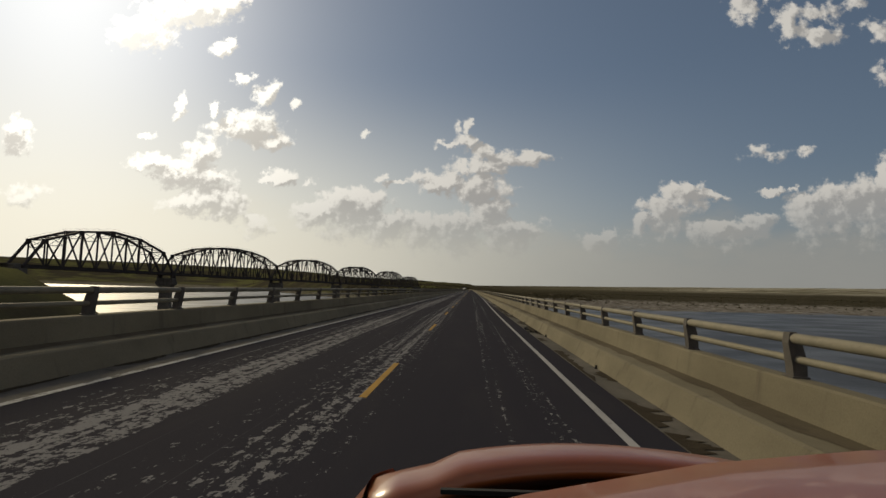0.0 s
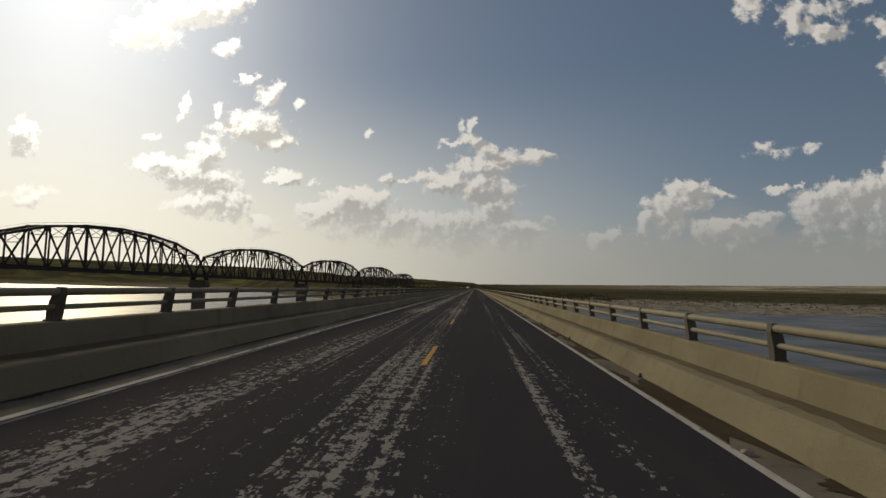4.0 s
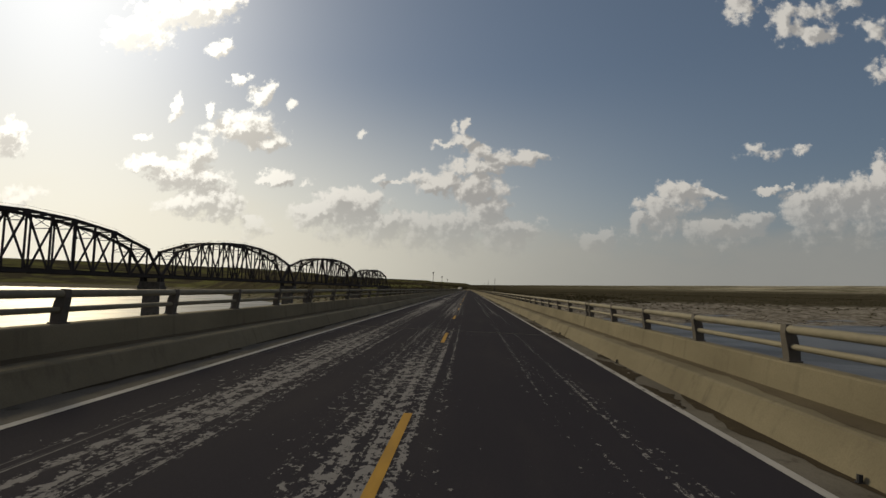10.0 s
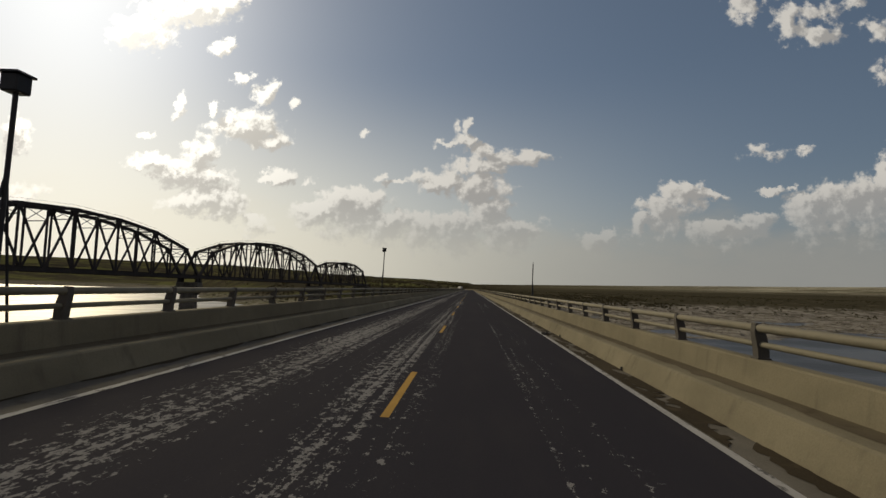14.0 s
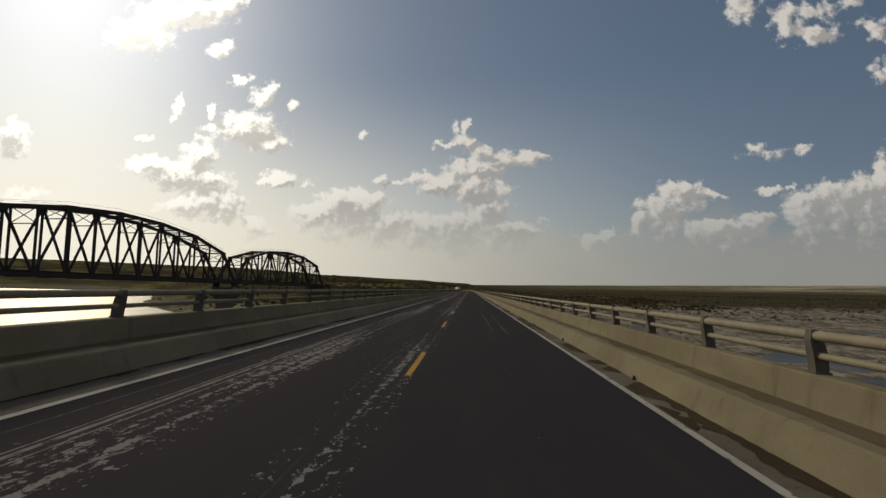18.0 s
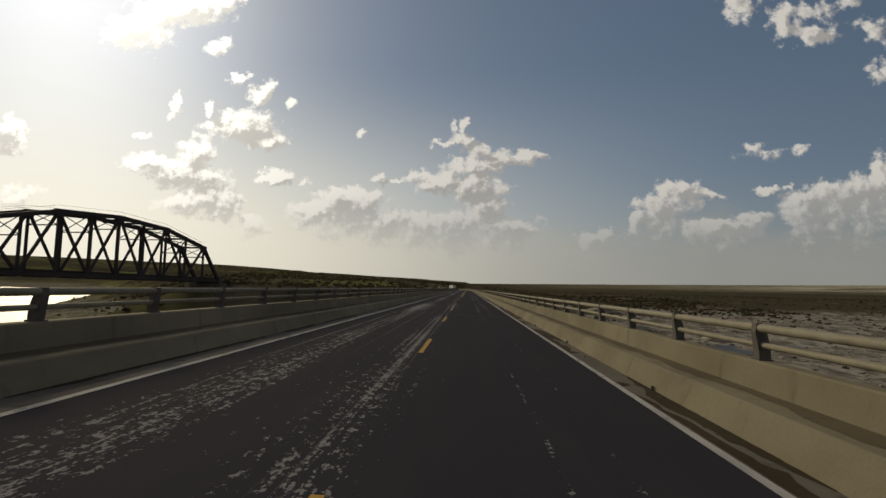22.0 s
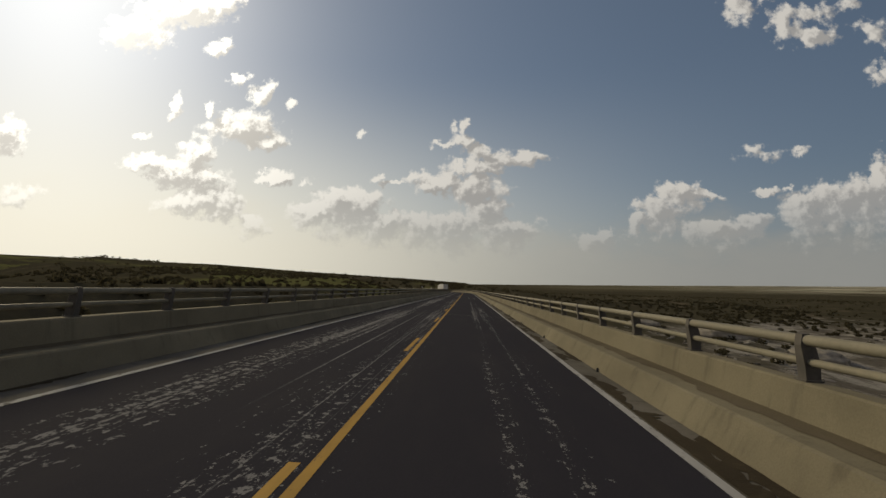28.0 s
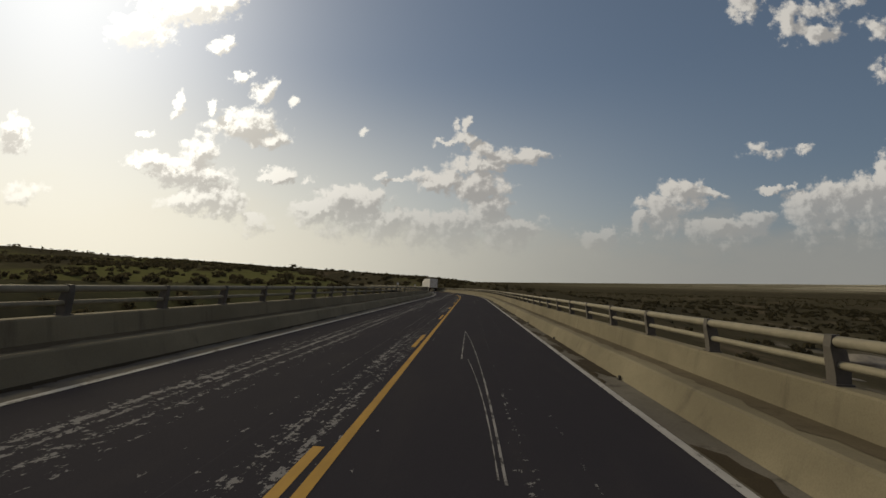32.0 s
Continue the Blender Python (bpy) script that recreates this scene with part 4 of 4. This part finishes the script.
LONG_N, SHORT_N = 14, 10
LONG_L, SHORT_L = 118.0, 84.0
long_span = build_truss(LONG_N, LONG_L / LONG_N, (13.2, 18.0, 20.2, 21.0), "dark steel through truss with a curved top chord")
short_span = build_truss(SHORT_N, SHORT_L / SHORT_N, (12.6, 16.4, 17.4), "shorter dark steel through truss at the bridge end")


def rail_pose(d):
    return Matrix.Translation(RW0 + RWD * d + Vector((0, 0, 1.9 - 0.0055 * d))) @ Matrix.Rotation(RW_ANGLE, 4, "Z") @ Matrix.Rotation(-0.0055, 4, "X")


placed = []
for k, d in enumerate((-LONG_L, 0.0, LONG_L, 2 * LONG_L)):
    if k == 0:
        long_span.matrix_basis = rail_pose(d)
    else:
        copy_thing(long_span, rail_pose(d))
short_span.matrix_basis = rail_pose(3 * LONG_L)
tall_span = build_truss(SHORT_N, SHORT_L / SHORT_N, (13.6, 18.8, 20.6), "dark steel through truss next to the near bank")
tall_span.matrix_basis = rail_pose(-LONG_L - SHORT_L)
PIERS = [-LONG_L + LONG_L * k for k in range(5)]
pier = None
for d in PIERS:
    if pier is None:
        pier = thing("pier", "concrete pier carrying the railway trusses", "bridge pier", "piers of the railway bridge", m=rail_pose(d))
        shaft = box((-3.3, -1.25, -34), (3.3, 1.25, -4.4), 0.35)
        for v in shaft.verts:
            v.co.x *= 1 + 0.010 * (-4.4 - v.co.z)
            v.co.y *= 1 + 0.008 * (-4.4 - v.co.z)
        part("shaft", shaft, M_PIER, pier)
        cap = bmesh.new()
        ring = [[cap.verts.new((sx * hx, sy * hy, z)) for sx, sy in ((-1, -1), (1, -1), (1, 1), (-1, 1))] for hx, hy, z in ((3.35, 1.3, -4.5), (5.3, 1.95, -2.6), (5.3, 1.95, -1.2))]
        cap.faces.new(ring[0][::-1])
        cap.faces.new(ring[-1])
        for lo, hi in zip(ring, ring[1:]):
            for i in range(4):
                cap.faces.new((lo[i], lo[(i + 1) % 4], hi[(i + 1) % 4], hi[i]))
        part("cap", cap, M_PIER, pier)
        part("cap_plinth", box((-4.9, -1.6, -1.2), (4.9, 1.6, 0.5), 0.1), M_PIER, pier)
        for x in (-4.0, 4.0):
            for y in (-0.9, 0.9):
                part("bearing", box((x - 0.6, y - 0.5, 0.5), (x + 0.6, y + 0.5, 2.1), 0.05), M_STEEL, pier)
    else:
        copy_thing(pier, rail_pose(d))

# abutments at both ends of the railway bridge, and the plate girder spans that lead on
for d, sg in ((-LONG_L - SHORT_L, -1), (3 * LONG_L + SHORT_L, 1)):
    ab = thing("abutment", "concrete abutment of the railway bridge in the bank", "abutment", "abutments of the railway bridge", m=rail_pose(d))
    part("wall", box((-6.5, min(0, sg * 4), -22), (6.5, max(0, sg * 4), 1.9), 0.1), M_PIER, ab)
    part("back_wall", box((-5.0, min(sg * 1.5, sg * 4), 1.9), (5.0, max(sg * 1.5, sg * 4), 3.6), 0.1), M_PIER, ab)
    part("track_deck", box((-2.0, min(sg * 0.2, sg * 22), 3.2), (2.0, max(sg * 0.2, sg * 22), 3.5)), M_TIMBER, ab)

# ---- the truck on the bend ----
truck = thing("truck", "white high box trailer truck seen from behind on the bend", "truck", m=on_road(1136, 1.9))
part("cargo_box", box((-1.28, 0, 1.15), (1.28, 12.5, 4.05), 0.04), M_WHITE_PANEL, truck)
for x in (-0.64, 0.64):
    d = part("rear_door", box((x - 0.60, -0.05, 1.25), (x + 0.60, 0.0, 3.95), 0.01), M_WHITE_PANEL, truck)
    for dx in (-0.2, 0.25):
        part("lock_bar", add_tube(bmesh.new(), (x + dx, -0.08, 1.3), (x + dx, -0.08, 3.9), 0.018, 6), M_DARK, d)
part("chassis", box((-0.55, 0.3, 0.75), (0.55, 16.0, 1.15)), M_DARK, truck)
part("bumper", box((-1.2, -0.02, 0.45), (1.2, 0.12, 0.6), 0.02), M_DARK, truck)
for x in (-1.0, 1.0):
    part("tail_light", box((x - 0.14, -0.07, 0.95), (x + 0.14, 0.0, 1.1)), M_RED, truck)
    part("mud_flap", box((x - 0.3, 0.9, 0.2), (x + 0.3, 0.93, 1.1)), M_RUBBER, truck)
    for y in (1.6, 2.9, 13.6, 16.6):
        wh = part("wheel", add_tube(bmesh.new(), (x - 0.25, y, 0.52), (x + 0.25, y, 0.52), 0.52, 18), M_RUBBER, truck)
        part("rim", add_tube(bmesh.new(), (x - 0.26, y, 0.52), (x + 0.26, y, 0.52), 0.28, 12), M_WHITE_PANEL, wh)
part("cab", box((-1.22, 13.2, 0.9), (1.22, 17.2, 3.4), 0.15), M_WHITE_PANEL, truck)
part("wind_deflector", box((-1.1, 13.3, 3.4), (1.1, 15.4, 4.0), 0.2), M_WHITE_PANEL, truck)


# ---- roadside signs at the bridge end ----
def build_sign(w, h, z):
    g = thing("road_sign", "small pale sign on a thin post at the bridge end", "road sign", "signs at the bridge end")
    part("sign_post", box((-0.03, -0.03, -0.8), (0.03, 0.03, z + h)), M_POST, g)
    part("panel", box((-w / 2, -0.05, z), (w / 2, -0.03, z + h), 0.004), M_WHITE_PANEL, g)
    return g


build_sign(0.75, 0.9, 1.5).matrix_basis = on_road(1162, -6.6)
build_sign(0.6, 0.75, 1.5).matrix_basis = on_road(1190, 6.4)

# ---- the orange car, at its place when the clip starts ----
def car_paint():
    s = Shade("orange_paint", 0.3, 0.0, 0.5)
    s.bsdf.inputs["Coat Weight"].default_value, s.bsdf.inputs["Coat Roughness"].default_value = 0.45, 0.05
    dust = s.noise((1, 1, 1), 2.5, 6, 0.6)
    return s.done(s.mix(s.ramp(dust, 0.4, 0.8, 0.0, 0.45), (0.29, 0.072, 0.015), (0.26, 0.105, 0.042)), s.ramp(dust, 0.3, 0.8, 0.28, 0.5))


M_ORANGE = car_paint()
M_GLASS = plain("tinted_glass", (0.012, 0.014, 0.016), 0.08, 0.0, 0.1)
M_LAMP = plain("lamp_glass", (0.5, 0.5, 0.5), 0.15, 0.3, 0.1)


def sheet(rows, thick=0.0):
    """A skin through rows of points, each row the same count; given thickness downwards."""
    bm = bmesh.new()
    layers = [[[bm.verts.new((x, y, z - d)) for x, y, z in row] for row in rows] for d in ((0.0, thick) if thick else (0.0,))]
    for q in layers:
        for a, b in zip(q, q[1:]):
            for i in range(len(a) - 1):
                bm.faces.new((a[i], a[i + 1], b[i + 1], b[i]))
    if thick:
        top, low = layers
        n = len(top[0])
        loop = [(0, i) for i in range(n)] + [(j, n - 1) for j in range(1, len(top))] + [(len(top) - 1, i) for i in range(n - 2, -1, -1)] + [(j, 0) for j in range(len(top) - 2, 0, -1)]
        for (a, b), (c, d) in zip(loop, loop[1:] + loop[:1]):
            bm.faces.new((top[a][b], top[c][d], low[c][d], low[a][b]))
    bmesh.ops.recalc_face_normals(bm, faces=bm.faces)
    return bm


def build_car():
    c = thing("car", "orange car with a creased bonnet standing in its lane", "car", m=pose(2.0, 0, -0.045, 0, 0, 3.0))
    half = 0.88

    def across(y, z, w, crown, sweep=0.0, n=9):
        out = []
        for k in range(n):
            u = -1 + 2 * k / (n - 1)
            out.append((u * w, y - sweep * u * u, z - crown * u * u))
        return out

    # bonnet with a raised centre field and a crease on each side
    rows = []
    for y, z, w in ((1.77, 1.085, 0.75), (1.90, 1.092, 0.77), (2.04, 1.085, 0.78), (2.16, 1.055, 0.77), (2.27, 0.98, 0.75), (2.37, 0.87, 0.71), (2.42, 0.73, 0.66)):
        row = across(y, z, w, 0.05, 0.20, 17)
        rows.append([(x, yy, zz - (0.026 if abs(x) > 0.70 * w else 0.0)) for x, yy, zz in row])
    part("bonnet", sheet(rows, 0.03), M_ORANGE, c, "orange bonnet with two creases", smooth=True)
    rows = [across(y, z, w, cr, sw) for y, z, w, cr, sw in ((0.560, 1.486, 0.655, 0.03, 0.18), (0.545, 1.508, 0.66, 0.03, 0.18), (0.48, 1.519, 0.67, 0.03, 0.17), (0.38, 1.527, 0.68, 0.03, 0.13), (-0.3, 1.52, 0.69, 0.035, 0.0), (-0.95, 1.49, 0.68, 0.04, 0.0), (-1.25, 1.43, 0.65, 0.04, 0.0))]
    part("roof", sheet(rows, 0.03), M_ORANGE, c, smooth=True)
    rows = [across(1.66, 1.01, 0.75, 0.03, 0.2), across(1.12, 1.27, 0.70, 0.03, 0.22), across(0.565, 1.483, 0.65, 0.03, 0.18)]
    part("windscreen", sheet(rows, 0.01), M_GLASS, c, smooth=True)
    rows = [across(-1.27, 1.40, 0.64, 0.03), across(-1.6, 1.22, 0.66, 0.03), across(-1.85, 1.04, 0.68, 0.02)]
    part("rear_window", sheet(rows, 0.01), M_GLASS, c, smooth=True)
    rows = [across(-1.85, 1.03, 0.74, 0.03), across(-2.1, 1.02, 0.74, 0.03), across(-2.22, 0.95, 0.72, 0.03), across(-2.28, 0.65, 0.72, 0.0)]
    part("boot_lid", sheet(rows, 0.03), M_ORANGE, c, smooth=True)
    # sides with arched openings over the wheels
    for sg in (-1, 1):
        top = [(-2.25, 0.95), (-1.9, 1.02), (-1.2, 1.0), (0.0, 0.97), (1.2, 1.0), (1.8, 1.03), (2.12, 0.96), (2.32, 0.74)]
        low = []
        for y, z in top:
            base = 0.24
            for wy in (-1.35, 1.50):
                r = 0.37
                if abs(y - wy) < r:
                    base = max(base, 0.32 + math.sqrt(r * r - (y - wy) ** 2))
            low.append((y, base))
        ys = [-2.25 + 4.62 * k / 44 for k in range(45)]
        rows = [[], [], []]
        for y in ys:
            zt = float(np.interp(y, [p[0] for p in top], [p[1] for p in top]))
            zb = 0.24
            for wy in (-1.35, 1.50):
                if abs(y - wy) < 0.37:
                    zb = max(zb, 0.30 + math.sqrt(0.37 ** 2 - (y - wy) ** 2))
            end = 0.10 * smooth(1.6, 2.2, abs(y) - (0.15 if y > 0 else 0))
            rows[0].append((sg * (0.78 - end), y, zt))
            rows[1].append((sg * (half - end), y, max(zb + 0.02, (zt + zb) / 2 + 0.1)))
            rows[2].append((sg * (half - 0.03 - end), y, zb))
        part("body_side", sheet(rows), M_ORANGE, c, smooth=True)
        part("side_window", sheet([[(sg * 0.765, 1.25, 1.0), (sg * 0.775, -0.3, 0.99), (sg * 0.77, -1.6, 1.01)], [(sg * 0.655, 0.30, 1.45), (sg * 0.69, -0.3, 1.475), (sg * 0.655, -1.15, 1.42)]]), M_GLASS, c)
        part("door_handle", box((sg * half - 0.02, -0.32, 0.80), (sg * half + 0.02, -0.14, 0.83), 0.008), M_ORANGE, c)
        mir = part("wing_mirror", box((sg * 0.98 - 0.10, 0.78, 0.98), (sg * 0.98 + 0.10, 0.92, 1.11), 0.03), M_ORANGE, c)
        part("mirror_glass", box((sg * 0.98 - 0.08, 0.772, 0.995), (sg * 0.98 + 0.08, 0.779, 1.095)), M_LAMP, mir)
        part("headlight", sheet([[(sg * 0.45, 2.33, 0.83), (sg * 0.71, 2.20, 0.87)], [(sg * 0.45, 2.40, 0.69), (sg * 0.73, 2.27, 0.70)]], 0.02), M_LAMP, c)
        part("tail_light", box((sg * 0.62 - 0.14, -2.3, 0.72), (sg * 0.62 + 0.14, -2.24, 0.86), 0.01), M_RED, c)
        for wy in (-1.35, 1.50):
            wh = part("wheel", add_tube(bmesh.new(), (sg * 0.66, wy, 0.32), (sg * 0.87, wy, 0.32), 0.32, 24), M_RUBBER, c)
            part("rim", add_tube(bmesh.new(), (sg * 0.80, wy, 0.32), (sg * 0.885, wy, 0.32), 0.2, 16), M_LAMP, wh)
        part("wiper", beam((sg * 0.30 - 0.25, 1.44, 1.125), (sg * 0.30 + 0.25, 1.38, 1.145), 0.016, 0.012), M_RUBBER, c)
    part("front_bumper", sheet([across(2.43, 0.73, 0.66, 0.0, 0.19), across(2.51, 0.55, 0.74, 0.0, 0.22), across(2.44, 0.25, 0.76, 0.0, 0.22)], 0.02), M_ORANGE, c, smooth=True)
    part("rear_bumper", sheet([across(-2.29, 0.66, 0.74, 0.0, -0.06), across(-2.36, 0.5, 0.76, 0.0, -0.1), across(-2.28, 0.26, 0.76, 0.0, -0.1)], 0.02), M_ORANGE, c, smooth=True)
    part("grille", box((-0.4, 2.43, 0.42), (0.4, 2.52, 0.58), 0.01), M_DARK, c)
    part("floor_pan", box((-0.80, -2.2, 0.2), (0.80, 2.1, 0.28)), M_DARK, c)
    part("cowl", box((-0.70, 1.40, 0.97), (0.70, 1.68, 1.01)), M_DARK, c)


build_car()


# ---- plants and stones ----
def clump_cloud(name, spots, per, mat, label, category):
    """Many bushes in one mesh: each a loose ball of small leaf clumps with an uneven outline."""
    g = np.random.default_rng(7)
    n = len(spots) * per
    c = np.repeat(np.array([(x, y, z) for x, y, z, r in spots]), per, axis=0)
    rad = np.repeat(np.array([r for x, y, z, r in spots]), per)
    d = g.normal(size=(n, 3))
    d /= np.linalg.norm(d, axis=1)[:, None]
    lump = 0.55 + 0.5 * g.random(n)
    p = c + d * (rad * lump)[:, None] * np.array((1.0, 1.0, 0.62))
    p[:, 2] += rad * 0.42
    a = g.normal(size=(n, 3))
    b = g.normal(size=(n, 3))
    a *= (rad * (0.20 + 0.25 * g.random(n)) / np.linalg.norm(a, axis=1))[:, None]
    b *= (rad * (0.20 + 0.25 * g.random(n)) / np.linalg.norm(b, axis=1))[:, None]
    v = np.stack((p - a, p + b, p + a * 0.9, p - b * 0.8), axis=1).reshape(-1, 3)
    me = bpy.data.meshes.new(name)
    me.vertices.add(len(v))
    me.vertices.foreach_set("co", v.ravel())
    me.loops.add(4 * n)
    me.loops.foreach_set("vertex_index", np.arange(4 * n))
    me.polygons.add(n)
    me.polygons.foreach_set("loop_start", np.arange(0, 4 * n, 4))
    me.materials.append(mat)
    me.update(calc_edges=True)
    return tagged(new(name, me), label, category, kind="stuff")


def off_road(x, y):
    a = math.asin(min(0.95, max(0, y - BEND_Y) / BEND_R))
    return abs(x + BEND_R * (1 - math.cos(a)))


def scatter():
    r = random.Random(11)
    near, far = [], []
    tries = 0
    while len(near) < 4200 and tries < 60000:
        tries += 1
        x, y = r.uniform(-260, 280), r.uniform(600, 1420)
        if off_road(x, y) < 12:
            continue
        z = ground_z(x, y)
        d = noise.noise((x / 30.0, y / 30.0, 9.0)) + 0.5 * noise.noise((x / 9.0, y / 9.0, 2.0))
        wet = smooth(-18.8, -14.0, z)
        if z < -18.6 or d < 0.45 - 0.75 * wet or r.random() > 0.25 + 0.75 * wet:
            continue
        if x > 0 and r.random() > 0.16 + 0.84 * smooth(70, 210, x + 0.12 * (y - 900)):
            continue
        near.append((x, y, z - 0.1, r.uniform(0.45, 1.3) * (0.8 + 0.5 * wet)))
    tries = 0
    while len(far) < 5200 and tries < 80000:
        tries += 1
        x = r.uniform(-900, 1500)
        y = r.uniform(560, 2300)
        if abs(x) < 240 and y < 1400:
            continue
        if off_road(x, y) < 14:
            continue
        z = ground_z(x, y)
        if z < -18.2 or noise.noise((x / 60.0, y / 60.0, 9.0)) < -0.1 - 0.3 * smooth(-18, -10, z):
            continue
        far.append((x, y, z - 0.2, r.uniform(0.9, 2.6)))
    clump_cloud("scrub", near, 64, M_SCRUB, "low dark thorn bushes scattered over stony ground", "bushes")
    clump_cloud("far_scrub", far, 18, M_SCRUB, "dark scrub covering the far banks", "bushes")


scatter()


def rocks():
    r = random.Random(17)
    verts, faces = [], []
    base = bmesh.new()
    bmesh.ops.create_icosphere(base, subdivisions=1, radius=1.0)
    bv = [v.co.copy() for v in base.verts]
    bf = [[v.index for v in f.verts] for f in base.faces]
    base.free()
    count = 0
    while count < 3200:
        x, y = r.uniform(8, 330) * r.choice((1, 1, 1, -0.7)), r.uniform(610, 1080)
        if off_road(x, y) < 10:
            continue
        z = ground_z(x, y)
        if z < -20.2 or z > -11:
            continue
        k = len(verts)
        q = Euler((r.uniform(-0.3, 0.3), r.uniform(-0.3, 0.3), r.uniform(0, 6.3))).to_matrix()
        sx, sy, sz = r.uniform(0.4, 2.6), r.uniform(0.3, 1.5), r.uniform(0.10, 0.42)
        for v in bv:
            w = Vector((v.x * sx, v.y * sy, v.z * sz)) * r.uniform(0.75, 1.15)
            verts.append(Vector((x, y, z)) + q @ w)
        faces += [[i + k for i in f] for f in bf]
        count += 1
    me = bpy.data.meshes.new("rocks")
    me.from_pydata(verts, [], faces)
    me.materials.append(M_ROCK)
    tagged(new("rocks", me), "flat pale limestone slabs strewn on the dry lake bed", "rocks", kind="stuff")


rocks()


def boulder(x, y, size, seed):
    """A rounded pale mound of bare rock, ledged on its sides."""
    bm = bmesh.new()
    bmesh.ops.create_icosphere(bm, subdivisions=4, radius=1.0)
    for v in bm.verts:
        n = 0.22 * noise.noise(v.co * 1.6 + Vector((seed, 0, 0))) + 0.10 * noise.noise(v.co * 4.5 + Vector((0, seed, 0)))
        ledge = 0.05 * math.sin(v.co.z * 14 + 3 * n)
        v.co = Vector((v.co.x * (1 + n + ledge), v.co.y * (1 + n + ledge), v.co.z * (1 + 0.5 * n)))
        v.co = Vector((v.co.x * size, v.co.y * size * 0.75, v.co.z * size * 0.34))
    ob = new("boulder", mesh_from("boulder", bm, M_ROCK, True))
    ob.matrix_basis = pose(x, y, ground_z(x, y), 0, 0, 50 * seed)
    tagged(ob, "large rounded mound of pale bare rock beside the bridge", "boulder", "boulders below the bridge")


for k, (x, y, size) in enumerate(((97, 1042, 13.0), (104, 1003, 9.0), (74, 1062, 7.0), (88, 942, 7.5), (118, 915, 9.5), (66, 880, 5.0), (128, 1075, 10.0))):
    boulder(x, y, size, k + 1)


def build_tree(seed, height, spread):
    """A small mesquite: forked trunk, thin limbs and an open ragged crown."""
    r = random.Random(seed)
    t = thing("tree", "small open-crowned mesquite tree on the bank", "tree", "trees on the bank")
    bm = bmesh.new()
    tips = []

    def limb(p, d, length, rad, level):
        q = p + d * length
        add_tube(bm, p, q, rad, 6, False)
        if level == 0:
            tips.append(q)
            return
        for _ in range(3):
            e = (d + Vector((r.uniform(-1, 1), r.uniform(-1, 1), r.uniform(-0.1, 0.7))) * 0.75).normalized()
            limb(q, e, length * r.uniform(0.6, 0.85), rad * 0.6, level - 1)

    limb(Vector((0, 0, -0.2)), Vector((r.uniform(-0.15, 0.15), 0.1, 1)).normalized(), height * 0.3, height * 0.03, 3)
    part("trunk", bm, M_BARK, t)
    bm = bmesh.new()
    for q in tips:
        for _ in range(14):
            c = q + Vector((r.gauss(0, 1), r.gauss(0, 1), r.gauss(0, 0.7))) * spread * 0.16
            a, b = (Vector((r.uniform(-1, 1), r.uniform(-1, 1), r.uniform(-1, 1))) * height * 0.05 for _ in range(2))
            bm.faces.new([bm.verts.new(c + w) for w in (-a, b, a * 0.8, -b)])
    part("crown", bm, M_SCRUB, t)
    return t


for k, (x, y, h) in enumerate(((-59, 1134, 4.6), (-96, 905, 3.6), (-150, 1010, 3.2), (-34, 1090, 2.8), (-70, 1010, 3.0), (-120, 1120, 3.5), (-44, 1180, 3.4), (-88, 1225, 4.0), (-20, 1240, 3.2), (60, 1190, 3.0), (120, 1010, 2.6), (85, 900, 2.4))):
    build_tree(40 + k, h, h * 0.9).matrix_basis = pose(x, y, ground_z(x, y), 0, 0, 40 * k)
